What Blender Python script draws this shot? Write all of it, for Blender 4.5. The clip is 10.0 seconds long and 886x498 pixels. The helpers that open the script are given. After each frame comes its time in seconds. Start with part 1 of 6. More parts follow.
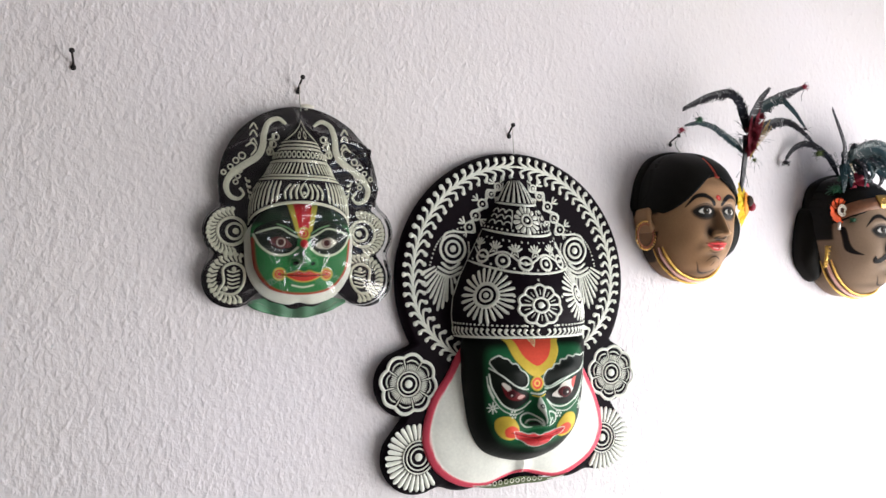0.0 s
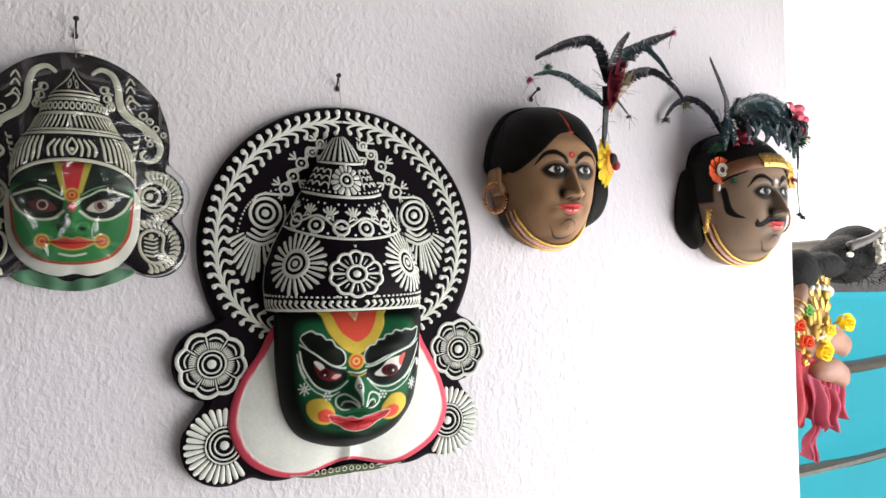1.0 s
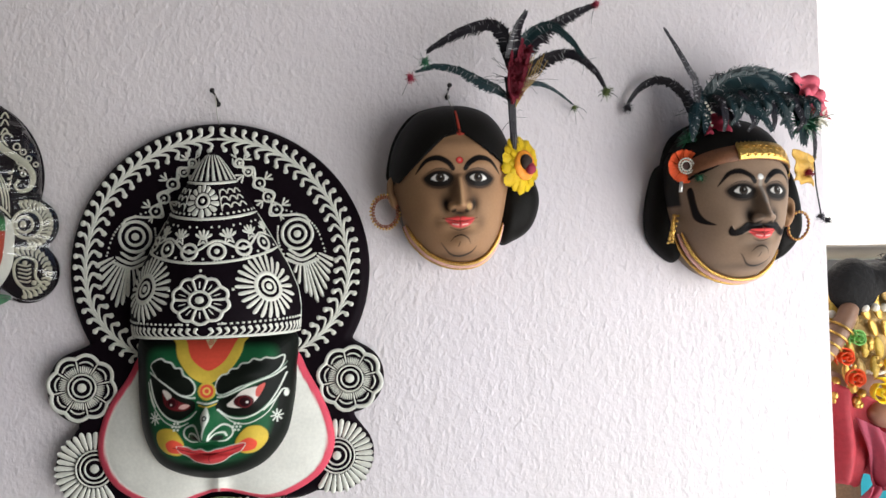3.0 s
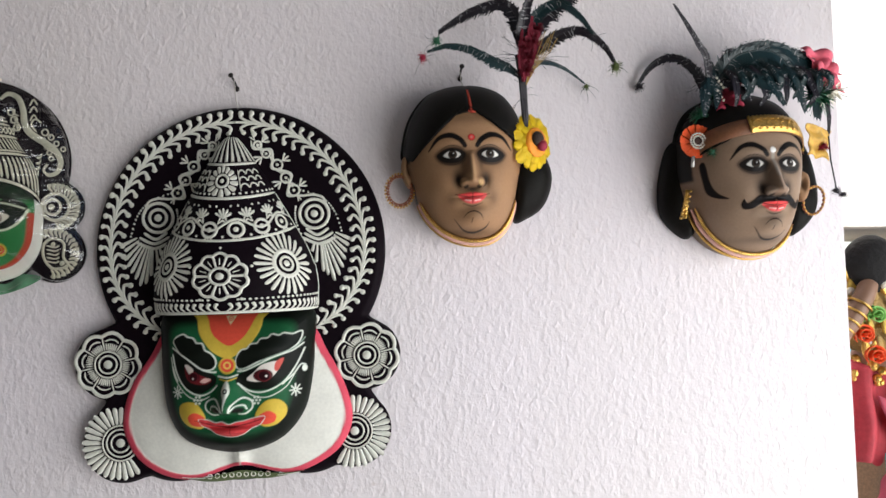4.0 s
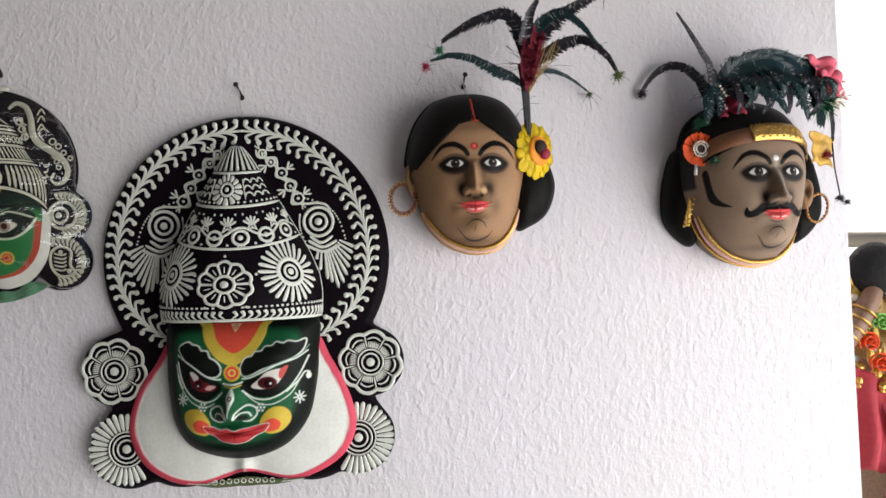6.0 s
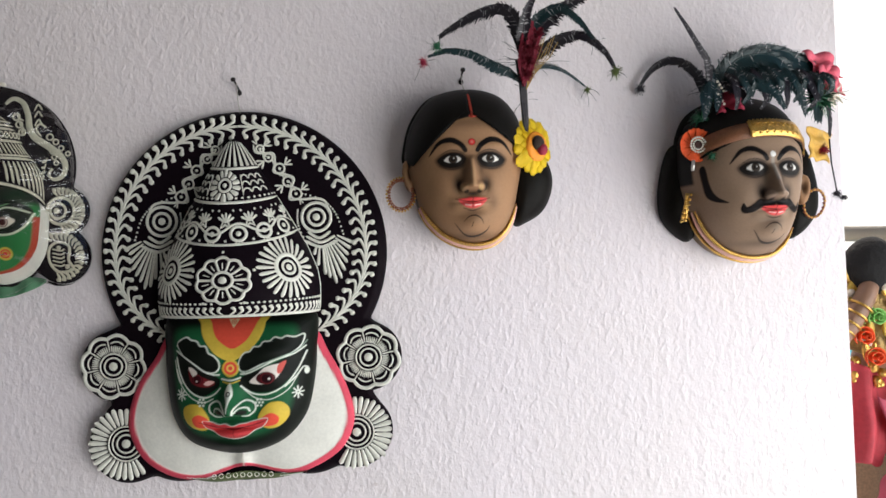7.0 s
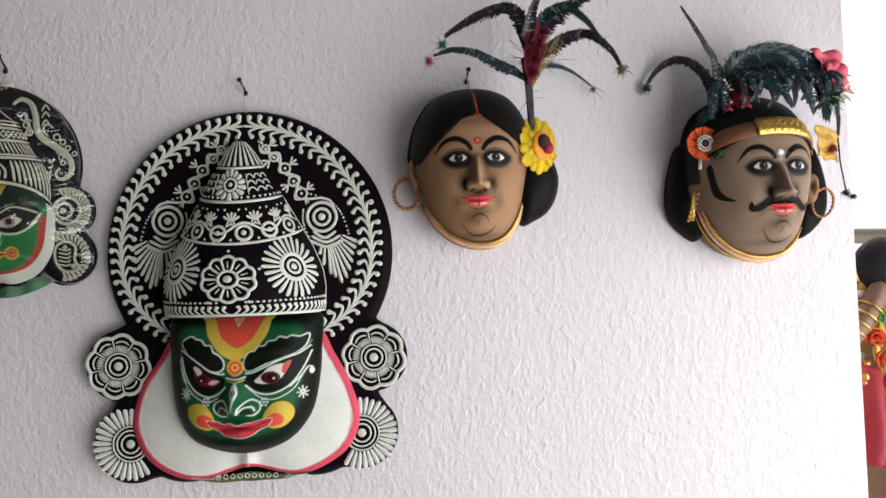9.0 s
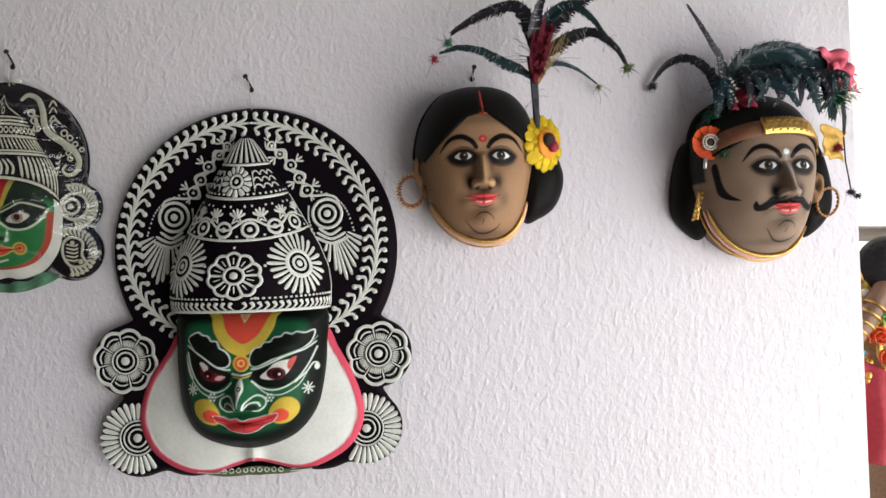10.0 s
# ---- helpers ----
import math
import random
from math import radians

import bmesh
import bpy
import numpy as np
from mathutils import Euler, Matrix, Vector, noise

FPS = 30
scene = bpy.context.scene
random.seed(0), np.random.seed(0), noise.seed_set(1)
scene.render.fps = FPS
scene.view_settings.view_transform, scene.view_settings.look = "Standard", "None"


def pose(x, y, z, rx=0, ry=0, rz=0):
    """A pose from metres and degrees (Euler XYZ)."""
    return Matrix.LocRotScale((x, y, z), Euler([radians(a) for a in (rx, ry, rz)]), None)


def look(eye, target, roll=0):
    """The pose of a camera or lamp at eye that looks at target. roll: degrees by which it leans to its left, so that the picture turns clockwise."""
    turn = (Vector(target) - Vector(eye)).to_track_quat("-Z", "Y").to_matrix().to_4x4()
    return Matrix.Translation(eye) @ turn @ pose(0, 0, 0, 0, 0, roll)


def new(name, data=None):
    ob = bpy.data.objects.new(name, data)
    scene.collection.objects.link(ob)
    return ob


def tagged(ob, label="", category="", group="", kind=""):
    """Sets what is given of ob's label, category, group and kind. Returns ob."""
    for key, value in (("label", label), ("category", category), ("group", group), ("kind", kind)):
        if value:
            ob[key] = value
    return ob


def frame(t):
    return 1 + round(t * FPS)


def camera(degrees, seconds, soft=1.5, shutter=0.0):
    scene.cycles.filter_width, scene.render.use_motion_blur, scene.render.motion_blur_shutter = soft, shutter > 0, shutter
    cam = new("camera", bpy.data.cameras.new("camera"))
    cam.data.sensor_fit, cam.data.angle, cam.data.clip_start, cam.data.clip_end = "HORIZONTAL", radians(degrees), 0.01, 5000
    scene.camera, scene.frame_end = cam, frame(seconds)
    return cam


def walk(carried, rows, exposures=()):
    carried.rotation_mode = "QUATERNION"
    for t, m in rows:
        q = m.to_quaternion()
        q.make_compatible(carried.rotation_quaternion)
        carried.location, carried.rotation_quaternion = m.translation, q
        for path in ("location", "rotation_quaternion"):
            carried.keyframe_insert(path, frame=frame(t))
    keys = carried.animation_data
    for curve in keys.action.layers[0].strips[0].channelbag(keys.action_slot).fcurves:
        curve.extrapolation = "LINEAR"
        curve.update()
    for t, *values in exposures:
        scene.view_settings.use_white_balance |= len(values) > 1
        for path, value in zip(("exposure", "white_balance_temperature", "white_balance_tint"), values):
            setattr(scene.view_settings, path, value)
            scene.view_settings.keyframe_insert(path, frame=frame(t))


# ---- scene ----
cam = camera(63.5, 10.0)
PATH = [
    (0, (-0.592, -1.152, 1.525), (0.152, 0.701, 1.621), -0.2),
    (0.5, (-0.436, -1.153, 1.508), (0.391, 0.665, 1.611), -0.5),
    (1, (-0.29, -1.138, 1.491), (0.476, 0.708, 1.552), -1.0),
    (1.5, (-0.134, -1.058, 1.485), (0.541, 0.825, 1.537), 0.2),
    (2, (0.008, -1.009, 1.506), (0.549, 0.916, 1.541), -1.4),
    (2.5, (0.174, -1.081, 1.519), (0.547, 0.884, 1.567), -0.5),
    (2.7, (0.22, -1.117, 1.532), (0.489, 0.864, 1.574), -0.8),
    (3.8, (0.26, -1.163, 1.485), (0.381, 0.831, 1.578), -1.8),
    (4, (0.26, -1.162, 1.48), (0.37, 0.834, 1.553), -1.9),
    (4.5, (0.262, -1.164, 1.496), (0.364, 0.832, 1.555), -1.9),
    (5, (0.268, -1.163, 1.486), (0.363, 0.833, 1.566), -2.2),
    (5.5, (0.267, -1.165, 1.487), (0.354, 0.831, 1.571), -1.9),
    (7, (0.269, -1.171, 1.499), (0.36, 0.826, 1.547), -1.9),
    (7.5, (0.27, -1.17, 1.489), (0.354, 0.827, 1.564), -1.6),
    (8, (0.269, -1.167, 1.488), (0.344, 0.83, 1.557), -1.8),
    (8.5, (0.272, -1.165, 1.486), (0.35, 0.833, 1.545), -1.8),
    (9, (0.271, -1.166, 1.483), (0.343, 0.831, 1.559), -1.9),
    (9.5, (0.273, -1.168, 1.489), (0.338, 0.83, 1.55), -1.9),
    (10, (0.27, -1.171, 1.493), (0.33, 0.828, 1.544), -1.6),
]
walk(cam, [(t, look(eye, target, roll)) for t, eye, target, roll in PATH], [(0.0, 0.46), (1.0, 0.25), (2.0, 0.09), (2.7, -0.13), (4.0, -0.25), (10.0, -0.27)])

# ---- daylight: an open side to the right of the wall, sun on the yard outside ----
world = bpy.data.worlds.new("sky")
scene.world = world
world.use_nodes = True
wn = world.node_tree.nodes
sky = wn.new("ShaderNodeTexSky")
sky.sky_type, sky.sun_disc = "NISHITA", False
SUN_EL, SUN_AZ = 52.0, 12.0   # degrees; azimuth from +y towards +x
sky.sun_elevation, sky.sun_rotation = radians(SUN_EL), radians(SUN_AZ)
sky.air_density, sky.dust_density = 1.0, 6.0
wn["Background"].inputs["Strength"].default_value = 0.15
world.node_tree.links.new(sky.outputs[0], wn["Background"].inputs["Color"])
sun = new("sun", bpy.data.lights.new("sun", "SUN"))
sun.data.energy, sun.data.angle, sun.data.color = 5.0, radians(0.6), (1.0, 0.95, 0.87)
_d = Vector((math.sin(radians(SUN_AZ)) * math.cos(radians(SUN_EL)), math.cos(radians(SUN_AZ)) * math.cos(radians(SUN_EL)), math.sin(radians(SUN_EL))))
sun.matrix_world = look(_d * 20, (0, 0, 0))
# the sky's light in the open side of the veranda
sky_lamp = new("sky_lamp", bpy.data.lights.new("sky_lamp", "AREA"))
sky_lamp.data.shape, sky_lamp.data.size, sky_lamp.data.size_y = "RECTANGLE", 2.4, 1.7
sky_lamp.data.energy, sky_lamp.data.color = 64.0, (0.95, 0.98, 1.0)
sky_lamp.matrix_world = look((1.36, -1.36, 0.90), (0.0, -1.25, 1.05))


# ---- materials ----
def material(name, colour=(0.5, 0.5, 0.5), rough=0.6, metal=0.0, grain=60.0, vary=0.12, bump=0.15, depth=0.001, stain=6.0, paint=False, coat=0.0, spec=0.5, stretch=(1, 1, 1)):
    """A Principled surface whose colour varies at two scales, with a fine relief. paint: the colour comes from the painted attribute."""
    m = bpy.data.materials.new(name)
    m.use_nodes = True
    n, l = m.node_tree.nodes, m.node_tree.links
    b = n["Principled BSDF"]
    co = n.new("ShaderNodeTexCoord")
    mp = n.new("ShaderNodeMapping")
    mp.inputs["Scale"].default_value = stretch
    l.new(co.outputs["Object"], mp.inputs[0])
    fine, big = n.new("ShaderNodeTexNoise"), n.new("ShaderNodeTexNoise")
    fine.inputs["Scale"].default_value, fine.inputs["Detail"].default_value = grain, 5
    big.inputs["Scale"].default_value, big.inputs["Detail"].default_value = stain, 4
    l.new(mp.outputs[0], fine.inputs["Vector"]), l.new(mp.outputs[0], big.inputs["Vector"])
    add = n.new("ShaderNodeMath")
    add.operation = "ADD"
    l.new(fine.outputs["Fac"], add.inputs[0]), l.new(big.outputs["Fac"], add.inputs[1])
    rng = n.new("ShaderNodeMapRange")
    rng.inputs["From Min"].default_value, rng.inputs["From Max"].default_value = 0.6, 1.4
    rng.inputs["To Min"].default_value, rng.inputs["To Max"].default_value = 1 - vary, 1 + vary * 0.6
    l.new(add.outputs[0], rng.inputs["Value"])
    mul = n.new("ShaderNodeMix")
    mul.data_type, mul.blend_type = "RGBA", "MULTIPLY"
    mul.inputs["Factor"].default_value = 1.0
    if paint:
        at = n.new("ShaderNodeAttribute")
        at.attribute_name = "paint"
        l.new(at.outputs["Color"], mul.inputs["A"])
    else:
        mul.inputs["A"].default_value = (*colour, 1)
    l.new(rng.outputs[0], mul.inputs["B"])
    l.new(mul.outputs["Result"], b.inputs["Base Color"])
    rr = n.new("ShaderNodeMapRange")
    rr.inputs["To Min"].default_value, rr.inputs["To Max"].default_value = max(0.02, rough - 0.1), min(1.0, rough + 0.1)
    l.new(big.outputs["Fac"], rr.inputs["Value"])
    l.new(rr.outputs[0], b.inputs["Roughness"])
    b.inputs["Metallic"].default_value = metal
    b.inputs["Coat Weight"].default_value = coat
    b.inputs["Specular IOR Level"].default_value = spec
    if bump:
        bp = n.new("ShaderNodeBump")
        bp.inputs["Strength"].default_value, bp.inputs["Distance"].default_value = bump, depth
        l.new(fine.outputs["Fac"], bp.inputs["Height"])
        l.new(bp.outputs[0], b.inputs["Normal"])
    return m


def plaster():
    """Roughcast, limewashed a pale lilac white, with soft grime and knocks."""
    m = material("plaster", (0.80, 0.765, 0.81), 0.85, 0, 45, 0.0, 0, 0, 2.2)
    n, l = m.node_tree.nodes, m.node_tree.links
    b = n["Principled BSDF"]
    co = n.new("ShaderNodeTexCoord")
    mp = n.new("ShaderNodeMapping")
    mp.inputs["Scale"].default_value = (1.0, 1.0, 0.72)
    l.new(co.outputs["Object"], mp.inputs[0])
    hs = []
    for kind, scale, weight in (("n", 170, 0.62), ("n", 66, 0.60), ("v", 80, 0.42), ("b", 64, 0.20), ("b", 110, 0.26), ("n", 10, 0.5)):
        if kind == "n":
            t = n.new("ShaderNodeTexNoise")
            t.inputs["Detail"].default_value = 3.0
            t.inputs["Distortion"].default_value = 0.3
            out = t.outputs["Fac"]
        elif kind == "b":
            t = n.new("ShaderNodeTexNoise")
            t.inputs["Detail"].default_value = 1.0
            lump = n.new("ShaderNodeMapRange")
            lump.interpolation_type = "SMOOTHSTEP"
            lump.inputs["From Min"].default_value, lump.inputs["From Max"].default_value = 0.50, 0.78
            l.new(t.outputs["Fac"], lump.inputs["Value"])
            out = lump.outputs[0]
        else:
            t = n.new("ShaderNodeTexVoronoi")
            t.feature = "SMOOTH_F1"
            out = t.outputs["Distance"]
        t.inputs["Scale"].default_value = scale
        l.new(mp.outputs[0], t.inputs["Vector"])
        k = n.new("ShaderNodeMath")
        k.operation = "MULTIPLY"
        k.inputs[1].default_value = weight
        l.new(out, k.inputs[0])
        hs.append(k.outputs[0])
    total = hs[0]
    for h in hs[1:]:
        s = n.new("ShaderNodeMath")
        l.new(total, s.inputs[0]), l.new(h, s.inputs[1])
        total = s.outputs[0]
    bp = n.new("ShaderNodeBump")
    bp.inputs["Strength"].default_value, bp.inputs["Distance"].default_value = 0.58, 0.0040
    l.new(total, bp.inputs["Height"])
    l.new(bp.outputs[0], b.inputs["Normal"])
    # grime in wide soft patches and a few small marks
    g = n.new("ShaderNodeTexNoise")
    g.inputs["Scale"].default_value, g.inputs["Detail"].default_value = 1.6, 6
    l.new(co.outputs["Object"], g.inputs["Vector"])
    ramp = n.new("ShaderNodeValToRGB")
    ramp.color_ramp.elements[0].position, ramp.color_ramp.elements[0].color = 0.32, (0.755, 0.700, 0.695, 1)
    ramp.color_ramp.elements[1].position, ramp.color_ramp.elements[1].color = 0.62, (0.81, 0.750, 0.782, 1)
    l.new(g.outputs["Fac"], ramp.inputs[0])
    sp = n.new("ShaderNodeTexNoise")
    sp.inputs["Scale"].default_value, sp.inputs["Detail"].default_value = 22, 2
    l.new(co.outputs["Object"], sp.inputs["Vector"])
    sr = n.new("ShaderNodeValToRGB")
    sr.color_ramp.elements[0].position, sr.color_ramp.elements[0].color = 0.755, (1, 1, 1, 1)
    sr.color_ramp.elements[1].position, sr.color_ramp.elements[1].color = 0.80, (0.78, 0.73, 0.70, 1)
    l.new(sp.outputs["Fac"], sr.inputs[0])
    mx = n.new("ShaderNodeMix")
    mx.data_type, mx.blend_type = "RGBA", "MULTIPLY"
    mx.inputs["Factor"].default_value = 1.0
    l.new(ramp.outputs[0], mx.inputs["A"]), l.new(sr.outputs[0], mx.inputs["B"])
    l.new(mx.outputs["Result"], b.inputs["Base Color"])
    return m



def let_light_through(m, colour, share):
    """Thin cloth or plastic: part of the light passes and glows on the far side."""
    n, l = m.node_tree.nodes, m.node_tree.links
    tr, mix = n.new("ShaderNodeBsdfTranslucent"), n.new("ShaderNodeMixShader")
    tr.inputs[0].default_value, mix.inputs[0].default_value = (*colour, 1), share
    l.new(n["Principled BSDF"].outputs[0], mix.inputs[1]), l.new(tr.outputs[0], mix.inputs[2])
    l.new(mix.outputs[0], n["Material Output"].inputs[0])
    return m


def clear_film():
    """Thin crackling clear plastic."""
    m = bpy.data.materials.new("clear_film")
    m.use_nodes = True
    n, l = m.node_tree.nodes, m.node_tree.links
    for x in list(n):
        n.remove(x)
    out, mix = n.new("ShaderNodeOutputMaterial"), n.new("ShaderNodeMixShader")
    tr, gl, fr = n.new("ShaderNodeBsdfTransparent"), n.new("ShaderNodeBsdfGlossy"), n.new("ShaderNodeFresnel")
    tr.inputs[0].default_value = (0.96, 0.97, 0.96, 1)
    gl.inputs["Roughness"].default_value = 0.08
    fr.inputs["IOR"].default_value = 1.75
    l.new(fr.outputs[0], mix.inputs[0]), l.new(tr.outputs[0], mix.inputs[1]), l.new(gl.outputs[0], mix.inputs[2])
    l.new(mix.outputs[0], out.inputs[0])
    return m


PLASTER = plaster()
CEMENT = material("bare_cement", (0.17, 0.16, 0.15), 0.9, 0, 30, 0.2, 0.3, 0.003, 2)
FLOOR = material("cement_floor", (0.20, 0.19, 0.18), 0.6, 0, 30, 0.25, 0.2, 0.002, 2)
CEIL = material("limewash", (0.27, 0.26, 0.25), 0.9, 0, 40, 0.1, 0.2, 0.002, 2)
EARTH = material("dry_earth", (0.42, 0.38, 0.33), 0.95, 0, 14, 0.3, 0.5, 0.02, 1.2)
PAINTED = material("painted_paper_pulp", rough=0.42, grain=220, vary=0.12, bump=0.12, depth=0.0006, stain=25, paint=True, spec=0.09)
MATTE = material("matte_face_paint", rough=0.44, grain=260, vary=0.10, bump=0.10, depth=0.0005, stain=22, paint=True, spec=0.10)
BLACK = material("black_paint", (0.0065, 0.0035, 0.006), 0.55, 0, 180, 0.4, 0.18, 0.0008, 18, spec=0.05)
WHITE = material("white_relief_paint", (0.72, 0.72, 0.64), 0.5, 0, 300, 0.16, 0.2, 0.0006, 40)
PINK = material("pink_paint", (0.72, 0.10, 0.14), 0.4, 0, 200, 0.15, 0.1, 0.0006, 30)
HAIR = material("matte_black_hair_paint", (0.008, 0.007, 0.006), 0.5, 0, 200, 0.3, 0.15, 0.0008, 15, spec=0.08)
GOLD = material("gold_foil", (0.70, 0.43, 0.11), 0.34, 0.9, 300, 0.3, 0.7, 0.0015, 60)
COPPER = material("copper_beads", (0.36, 0.13, 0.07), 0.35, 0.7, 200, 0.3, 0.1, 0.0005, 60)
IRON = material("rusty_nail", (0.035, 0.03, 0.03), 0.55, 0.6, 300, 0.5, 0.3, 0.0006, 120)
STRING = material("string", (0.55, 0.52, 0.48), 0.9, 0, 400, 0.2, 0.1, 0.0004, 80)
FILM = clear_film()

# ---- building blocks ----
S = 0.001   # drawings below are in millimetres


def mesh_object(name, verts, faces, mat, parent=None, label="", smooth=True, colours=None):
    me = bpy.data.meshes.new(name)
    me.from_pydata([tuple(map(float, v)) for v in verts], [], [tuple(map(int, f)) for f in faces])
    me.materials.append(mat)
    if smooth:
        me.polygons.foreach_set("use_smooth", [True] * len(me.polygons))
    if colours is not None:
        at = me.color_attributes.new("paint", "FLOAT_COLOR", "POINT")
        at.data.foreach_set("color", np.column_stack([colours, np.ones(len(colours))]).astype(np.float32).ravel())
    me.validate()
    me.update()
    ob = new(name, me)
    ob.parent = parent
    if label:
        tagged(ob, label)
    return ob


def part(name, bm, mat, parent, label="", smooth=True):
    me = bpy.data.meshes.new(name)
    bmesh.ops.recalc_face_normals(bm, faces=bm.faces)
    bm.to_mesh(me)
    bm.free()
    me.materials.append(mat)
    if smooth:
        me.polygons.foreach_set("use_smooth", [True] * len(me.polygons))
    ob = new(name, me)
    ob.parent = parent
    if label:
        tagged(ob, label)
    return ob


def thing(name, at, label, category, group=""):
    ob = new(name)
    ob.empty_display_size = 0.05
    ob.location = at
    return tagged(ob, label, category, group)


def box(bm, x0, x1, y0, y1, z0, z1, bevel=0.0):
    made = bmesh.ops.create_cube(bm, size=1.0, matrix=Matrix.LocRotScale(((x0 + x1) / 2, (y0 + y1) / 2, (z0 + z1) / 2), None, (x1 - x0, y1 - y0, z1 - z0)))
    if bevel:
        edges = {e for v in made["verts"] for e in v.link_edges}
        bmesh.ops.bevel(bm, geom=list(edges), offset=bevel, segments=2, affect="EDGES")
    return bm


def spline(pts, n=8, closed=False):
    """A smooth curve through the points (any dimension)."""
    p = np.array(pts, float)
    m = len(p)
    out = []
    for i in range(m if closed else m - 1):
        if closed:
            a, b, c, d = p[(i - 1) % m], p[i], p[(i + 1) % m], p[(i + 2) % m]
        else:
            a, b, c, d = p[max(i - 1, 0)], p[i], p[i + 1], p[min(i + 2, m - 1)]
        for k in range(n):
            t = k / n
            out.append(0.5 * (2 * b + (c - a) * t + (2 * a - 5 * b + 4 * c - d) * t * t + (3 * b - a - 3 * c + d) * t ** 3))
    if not closed:
        out.append(p[-1])
    return np.array(out)


class Star:
    """A star-shaped outline round a centre: from a closed curve, or from the union of circles."""

    def __init__(self, c, pts=None, circles=(), soften=0):
        self.c = np.array(c, float)
        th = np.linspace(-np.pi, np.pi, 721)
        d = np.stack([np.cos(th), np.sin(th)], 1)
        best = np.full(len(th), 1e-4)
        for cx, cz, r in circles:
            o = self.c - (cx, cz)
            b = d @ o
            disc = b * b - (o @ o - r * r)
            ok = disc > 0
            best[ok] = np.maximum(best[ok], (-b + np.sqrt(np.maximum(disc, 0)))[ok])
        if pts is not None:
            p = np.array(pts, float) - self.c
            for a, e in zip(p, np.roll(p, -1, 0)):
                s = e - a
                den = d[:, 0] * s[1] - d[:, 1] * s[0]
                den = np.where(np.abs(den) < 1e-12, 1e-12, den)
                t = (a[0] * s[1] - a[1] * s[0]) / den
                u = (a[0] * d[:, 1] - a[1] * d[:, 0]) / den
                ok = (t > 0) & (u >= 0) & (u <= 1)
                best[ok] = np.maximum(best[ok], t[ok])
        if soften:
            k = np.ones(2 * soften + 1) / (2 * soften + 1)
            ring = np.concatenate([best[-soften - 1:-1], best, best[1:soften + 1]])
            best = np.convolve(ring, k, "valid")
        self.th, self.r = th, best

    def radius(self, th):
        return np.interp(th, self.th, self.r)

    def s(self, x, z):
        x, z = np.asarray(x) - self.c[0], np.asarray(z) - self.c[1]
        return np.hypot(x, z) / self.radius(np.arctan2(z, x))

    def grid(self, n):
        u, v = np.meshgrid(np.linspace(-1, 1, n), np.linspace(-1, 1, n))
        a, b = u * np.sqrt(1 - v * v / 2), v * np.sqrt(1 - u * u / 2)
        rad, th = np.hypot(a, b), np.arctan2(b, a)
        r = rad * self.radius(th)
        return self.c[0] + r * np.cos(th), self.c[1] + r * np.sin(th), rad


class Paint:
    """Paint laid in layers on points (x, z)."""

    def __init__(self, x, z, base):
        self.x, self.z = x.ravel(), z.ravel()
        self.col = np.tile(np.array(base, float), (len(self.x), 1))
        self.up = np.zeros(len(self.x))

    def lay(self, cover, colour, up=0.0):
        c = np.clip(cover, 0, 1)
        self.col = self.col * (1 - c[:, None]) + np.array(colour) * c[:, None]
        if up:
            self.up = np.maximum(self.up, up * c)

    def dist(self, pts, widths):
        """Distance to a line less its half width."""
        best = np.full(len(self.x), 1e9)
        for i in range(len(pts) - 1):
            a, b = pts[i], pts[i + 1]
            s = b - a
            t = np.clip(((self.x - a[0]) * s[0] + (self.z - a[1]) * s[1]) / max(s @ s, 1e-14), 0, 1)
            d = np.hypot(self.x - a[0] - t * s[0], self.z - a[1] - t * s[1]) - (widths[i] * (1 - t) + widths[i + 1] * t)
            best = np.minimum(best, d)
        return best

    def line(self, pts, w, colour, up=0.0, soft=0.5, n=6, ends=None):
        """w: width in mm; ends: width at the two ends."""
        p = spline(np.array(pts) * S, n)
        q = np.linspace(-1, 1, len(p))
        ww = np.full(len(p), w) if ends is None else np.where(q < 0, w + (ends[0] - w) * np.abs(q) ** 1.5, w + (ends[1] - w) * np.abs(q) ** 1.5)
        self.lay(0.5 - self.dist(p, ww * S / 2) / (soft * S * 2), colour, up)

    def fill(self, pts, colour, up=0.0, soft=0.5, n=6, smooth=True):
        p = spline(np.array(pts) * S, n, True) if smooth else np.array(pts) * S
        inside = np.zeros(len(self.x), bool)
        for a, b in zip(p, np.roll(p, -1, 0)):
            hit = (a[1] > self.z) != (b[1] > self.z)
            with np.errstate(all="ignore"):
                xx = (b[0] - a[0]) * (self.z - a[1]) / (b[1] - a[1] + 1e-15) + a[0]
            inside ^= hit & (self.x < xx)
        q = np.vstack([p, p[:1]])
        d = self.dist(q, np.zeros(len(q)))
        self.lay(0.5 - np.where(inside, -d, d) / (soft * S * 2), colour, up)

    def disc(self, c, r, colour, up=0.0, soft=0.5, rz=None):
        rz = rz or r
        q = np.hypot((self.x - c[0] * S) / r, (self.z - c[1] * S) / rz) / S
        self.lay(0.5 - (q - 1) * min(r, rz) / (soft * 2), colour, up)

    def ring(self, c, r, w, colour, up=0.0, soft=0.4):
        q = np.abs(np.hypot(self.x - c[0] * S, self.z - c[1] * S) / S - r) - w / 2
        self.lay(0.5 - q / (soft * 2), colour, up)

    def spray(self, c, r, rz, colour, strength=1.0):
        q = ((self.x - c[0] * S) / r) ** 2 + ((self.z - c[1] * S) / rz) ** 2
        self.lay(strength * np.exp(-q / (S * S)), colour)


def mirrored(pts):
    return [(-x, z) for x, z in pts]


